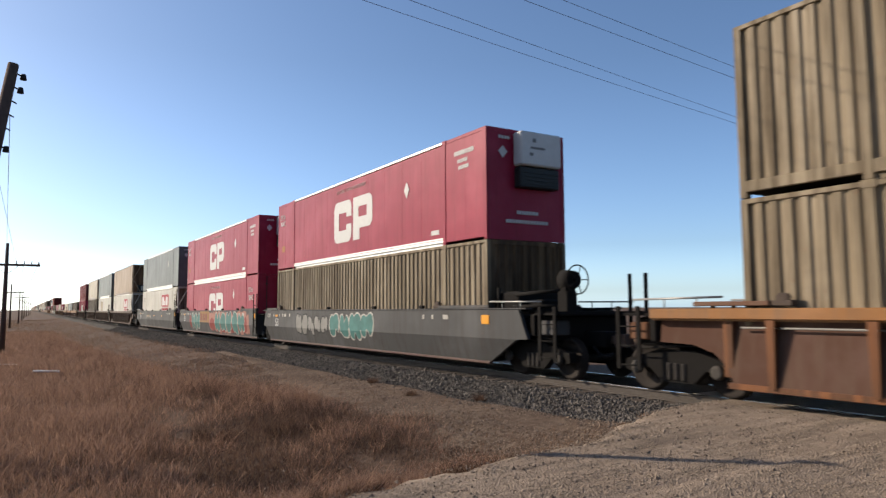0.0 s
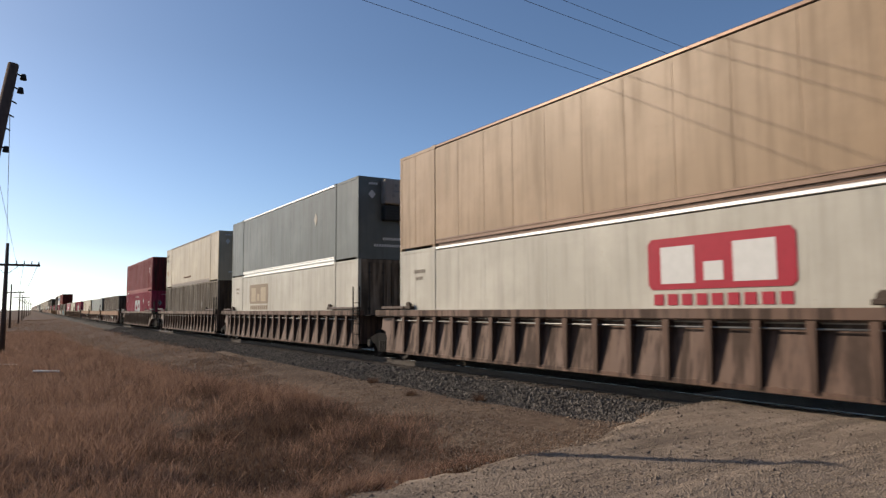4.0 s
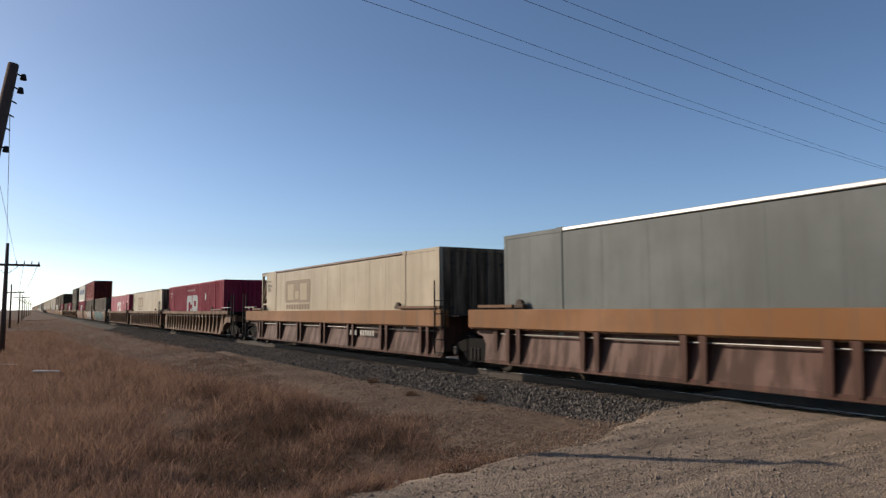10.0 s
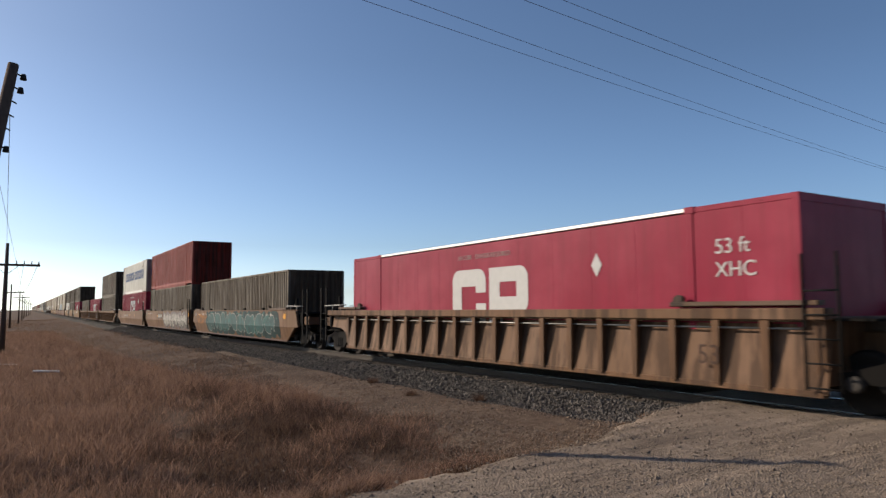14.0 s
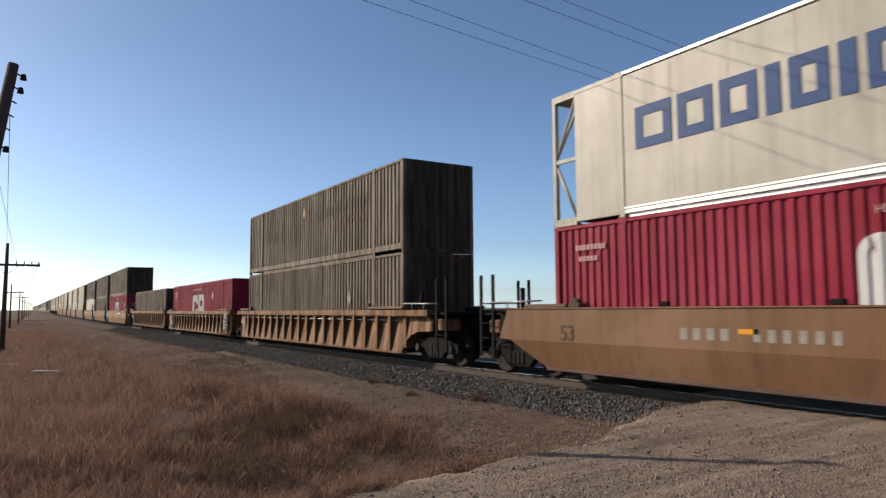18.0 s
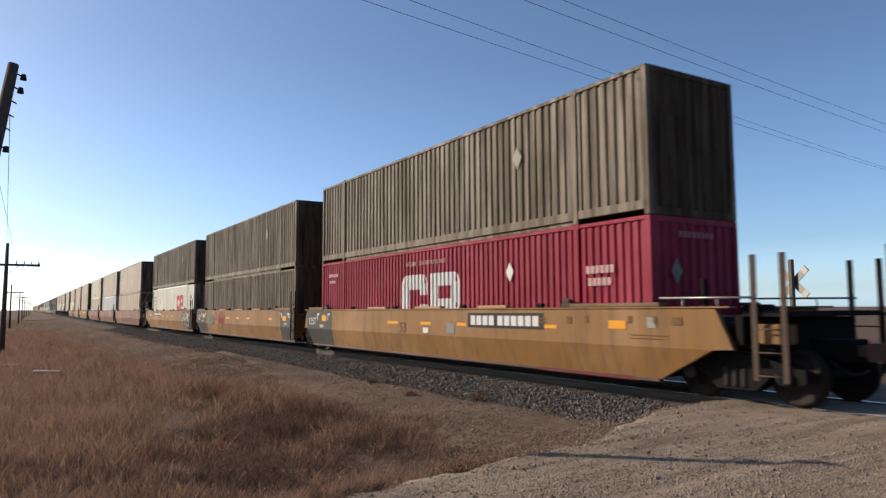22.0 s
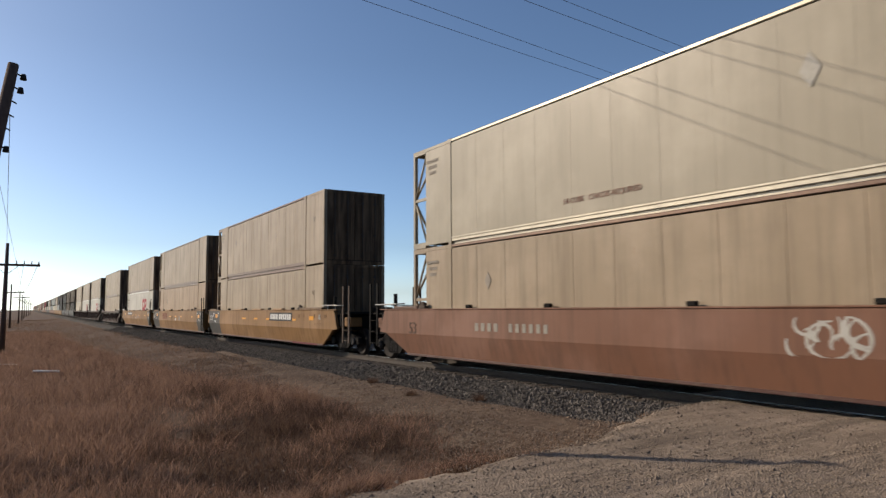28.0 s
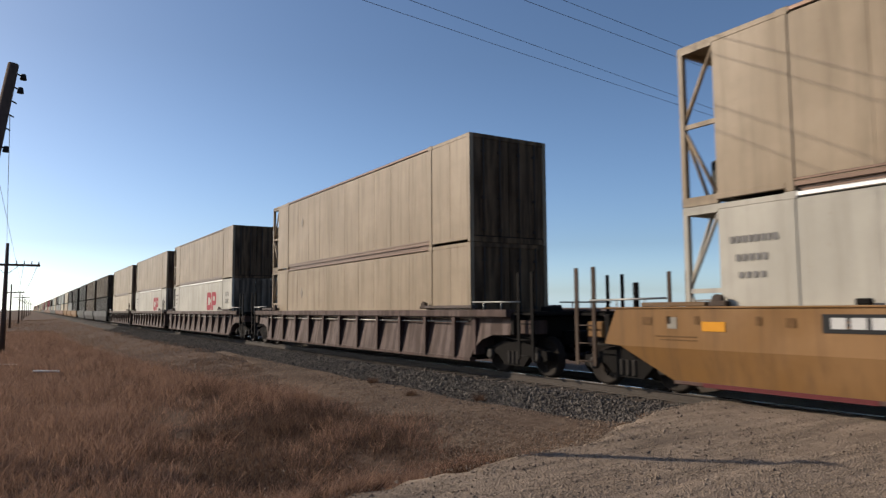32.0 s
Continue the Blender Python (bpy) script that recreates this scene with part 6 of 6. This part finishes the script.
# ---------------------------------------------------------------- the train: middle of each unit along the train, car, lower and upper load
C, P_ = "corr", "plate"
TRAIN = [
    (-1.05, ("ribbed", "orange", "end", "end", ()), (C, "tan", "", "doors", ()), (C, "tan", "", "doors", ())),
    (22.25, ("smooth", "gunmetal", "end", "mid", ("fifty_three", "tag_block", "capacity_small")), (C, "tan", "", "doors", ()), (P_, "red", "reefer", "doors", ("cp_white",))),
    (41.35, ("smooth", "gunmetal", "mid", "mid", ("fifty_three", "tag_teal", "capacity_small")), (P_, "red", "doors", "doors", ("cp_low",)), (P_, "red", "reefer", "doors", ("cp_white",))),
    (60.65, ("smooth", "gunmetal", "mid", "end", ("fifty_three", "capacity_small", "sticker", "number_pale")), (P_, "white", "frame", "doors", ("hr_red",)), (P_, "grey", "unit", "doors", ("diamond",))),
    (83.70, ("ribbed", "brown", "end", "mid", ()), (P_, "white", "frame", "doors", ("hr_red",)), (P_, "sand", "frame", "doors", ())),
    (102.90, ("ribbed", "brown", "mid", "mid", ()), (P_, "white", "doors", "doors", ("hr_faded",)), (P_, "grey", "unit", "doors", ("diamond",))),
    (122.10, ("ribbed", "brown", "mid", "end", ()), (C, "taupe", "", "doors", ("diamond_low",)), (P_, "cream", "unit", "doors", ("code_back", "red_line"))),
    (145.05, ("ribbed", "brown", "end", "end", ()), (C, "red", "", "doors", ("cp_low", "front_code")), (C, "rust", "", "doors", ("code_white", "front_code"))),
    (168.00, ("banded", "maroon", "end", "mid", ("number_stake",), "amber"), (C, "taupe", "", "doors", ()), None),
    (187.15, ("banded", "maroon", "mid", "mid", ("number_stake",), "amber"), (P_, "grey", "doors", "doors", ("diamond_low", "code")), None),
    (206.30, ("banded", "maroon", "mid", "end", ("number_stake",), "amber"), (P_, "cream", "doors", "frame", ("hr_faded", "writing")), None),
    (229.50, ("ribbed", "tan", "end", "mid", ()), (C, "red", "", "doors", ("cp_low",)), None),
    (248.70, ("ribbed", "tan", "mid", "mid", ("fifty_three_big",)), (P_, "cream", "doors", "frame", ("hr_faded", "writing", "number")), None),
    (267.85, ("ribbed", "tan", "mid", "end", ("fifty_three_big",)), (P_, "red", "", "doors", ("cp_low",)), None),
    (290.75, ("smooth", "tan", "end", "mid", ("tag_wide", "sticker", "capacity_small")), (C, "taupe", "", "doors", ()), None),
    (309.85, ("smooth", "tan", "mid", "mid", ("tag_white", "sticker", "capacity_small")), (C, "taupe", "", "doors", ()), (C, "orange", "", "doors", ("code_white",))),
    (328.90, ("smooth", "tan", "mid", "end", ("sticker", "fifty_three", "number_pale")), (C, "red", "", "doors", ("cp_low", "front_code")), (P_, "white", "", "frame", ("banner_blue",))),
    (352.00, ("ribbed", "ochre", "end", "mid", ()), (C, "taupe", "", "doors", ("diamond_low",)), (C, "taupe", "", "doors", ("diamond_mid", "ghost"))),
    (371.35, ("ribbed", "ochre", "mid", "mid", ("plate_251", "stencil_front")), (C, "red", "", "doors", ("cp_low", "code_white")), None),
    (390.60, ("ribbed", "ochre", "mid", "end", ("stencil_end",)), (C, "taupe", "", "doors", ("diamond_low",)), None),
    (413.60, ("smooth", "yellow", "end", "mid", ("number_front", "sticker", "fifty_three_mid", "capacity_back", "end_stencils"), None, True), (C, "red", "", "doors", ("cp_low", "front_code")), (C, "taupe", "", "doors", ("diamond",))),
    (432.70, ("smooth", "yellow", "mid", "mid", ("capacity", "capacity_back", "sticker", "tag_line"), None, True), (C, "taupe", "", "doors", ()), (C, "taupe", "", "doors", ("diamond",))),
    (451.90, ("smooth", "yellow", "mid", "end", ("capacity", "number_plate", "tag_bubble", "sticker", "end_stencils"), None, True), (P_, "white", "doors", "frame", ("cp_red", "diamond_dark")), (C, "taupe", "", "doors", ("diamond",))),
    (475.00, ("smooth", "pink", "end", "mid", ("number_pale_front",)), (P_, "beige", "frame", "doors", ("diamond_low", "writing")), (P_, "beige", "doors", "frame", ("diamond_dark",))),
    (494.15, ("smooth", "pink", "mid", "mid", ("tag_small",)), (P_, "blue", "doors", "doors", ("code_back",)), (P_, "beige", "doors", "frame", ("writing", "diamond_dark"))),
    (513.25, ("smooth", "pink", "mid", "end", ("fifty_three_big", "number_pale", "tag_small")), (P_, "beige", "doors", "frame", ("writing", "diamond_dark")), (P_, "bone", "doors", "frame", ("writing", "code", "red_line", "diamond"))),
    (536.40, ("smooth", "yellow", "end", "mid", ("number_front", "sticker", "capacity_back", "end_stencils"), None, True), (P_, "beige", "doors", "frame", ("number",)), (P_, "beige", "doors", "frame", ("diamond_dark", "writing", "number"))),
    (555.55, ("smooth", "yellow", "mid", "mid", ("capacity", "capacity_back", "fifty_three_mid", "sticker", "ghost_brand"), None, True), (P_, "sand", "doors", "frame", ("number", "diamond_dark")), (P_, "beige", "doors", "frame", ("diamond_dark", "writing", "number"))),
    (574.70, ("smooth", "yellow", "mid", "end", ("capacity", "number_plate", "fifty_three_mid", "sticker", "end_stencils"), None, True), (P_, "white", "doors", "frame", ("cp_red",)), (P_, "beige", "doors", "frame", ("diamond_dark", "number"))),
    (597.60, ("ribbed", "mauve", "end", "end", ()), (P_, "beige", "doors", "frame", ("diamond_dark",)), (P_, "beige", "doors", "frame", ("diamond_dark",))),
    (620.65, ("ribbed", "mauve", "end", "mid", ()), (P_, "white", "doors", "frame", ("cp_red",)), (P_, "beige", "doors", "frame", ("diamond_dark",))),
    (639.80, ("ribbed", "mauve", "mid", "mid", ()), (P_, "white", "doors", "doors", ("cp_red",)), (P_, "beige", "doors", "frame", ())),
    (658.95, ("ribbed", "mauve", "mid", "end", ()), (P_, "cream", "doors", "doors", ()), (P_, "beige", "doors", "frame", ())),
]
rnd = random.Random(5)
at = 682.0
while at < 1830:
    style, hue = rnd.choice((("smooth", "yellow"), ("smooth", "pink"), ("ribbed", "brown"), ("ribbed", "ochre"), ("smooth", "gunmetal")))
    for k, (f, b) in enumerate((("end", "mid"), ("mid", "mid"), ("mid", "end"))):
        pick = lambda: rnd.choice(((C, "dark"), (C, "charcoal"), (C, "taupe")) if at < 760 else ((P_, "beige"), (P_, "beige"), (C, "taupe"), (P_, "cream"), (C, "dark"), (C, "red"), (P_, "grey")))
        TRAIN.append((at, (style, hue, f, b, ()), (*pick(), "", "doors", ()), (*pick(), "", "doors", ()) if rnd.random() < 0.9 else None))
        at += 19.15 if b == "mid" else 23.05

LOADS = []                        # thing, place along the train, height above the rails
for n, (s, car, lower, upper) in enumerate(TRAIN):
    near = 1 if n < 33 else 0
    LOADS.append((well_car(*car[:5], near, *(car[5:] or ())), s, 0.0))
    z = 0.42
    for load in (lower, upper):
        if load:
            LOADS.append((container(*load, detail=near), s, z))
            z += HGT + 0.012

build_stones()
build_grass()


def motions():
    """The train rolls by; its wheels turn."""
    times = list(range(0, 33))
    for thing, s, z in LOADS:
        walk(thing, [(t, on_track(s - run(t), z)) for t in times])
    for sy, sets in WHEELSETS.items():
        first = sets[0]
        walk(first, [(k / FPS, pose(0, sy * 0.89, WHEEL_R, math.degrees(run(k / FPS) / WHEEL_R))) for k in range(0, 32 * FPS + 1)])
        for other in sets[1:]:
            other.rotation_mode = "QUATERNION"
            other.animation_data_create()
            other.animation_data.action = first.animation_data.action
            other.animation_data.action_slot = first.animation_data.action_slot


motions()
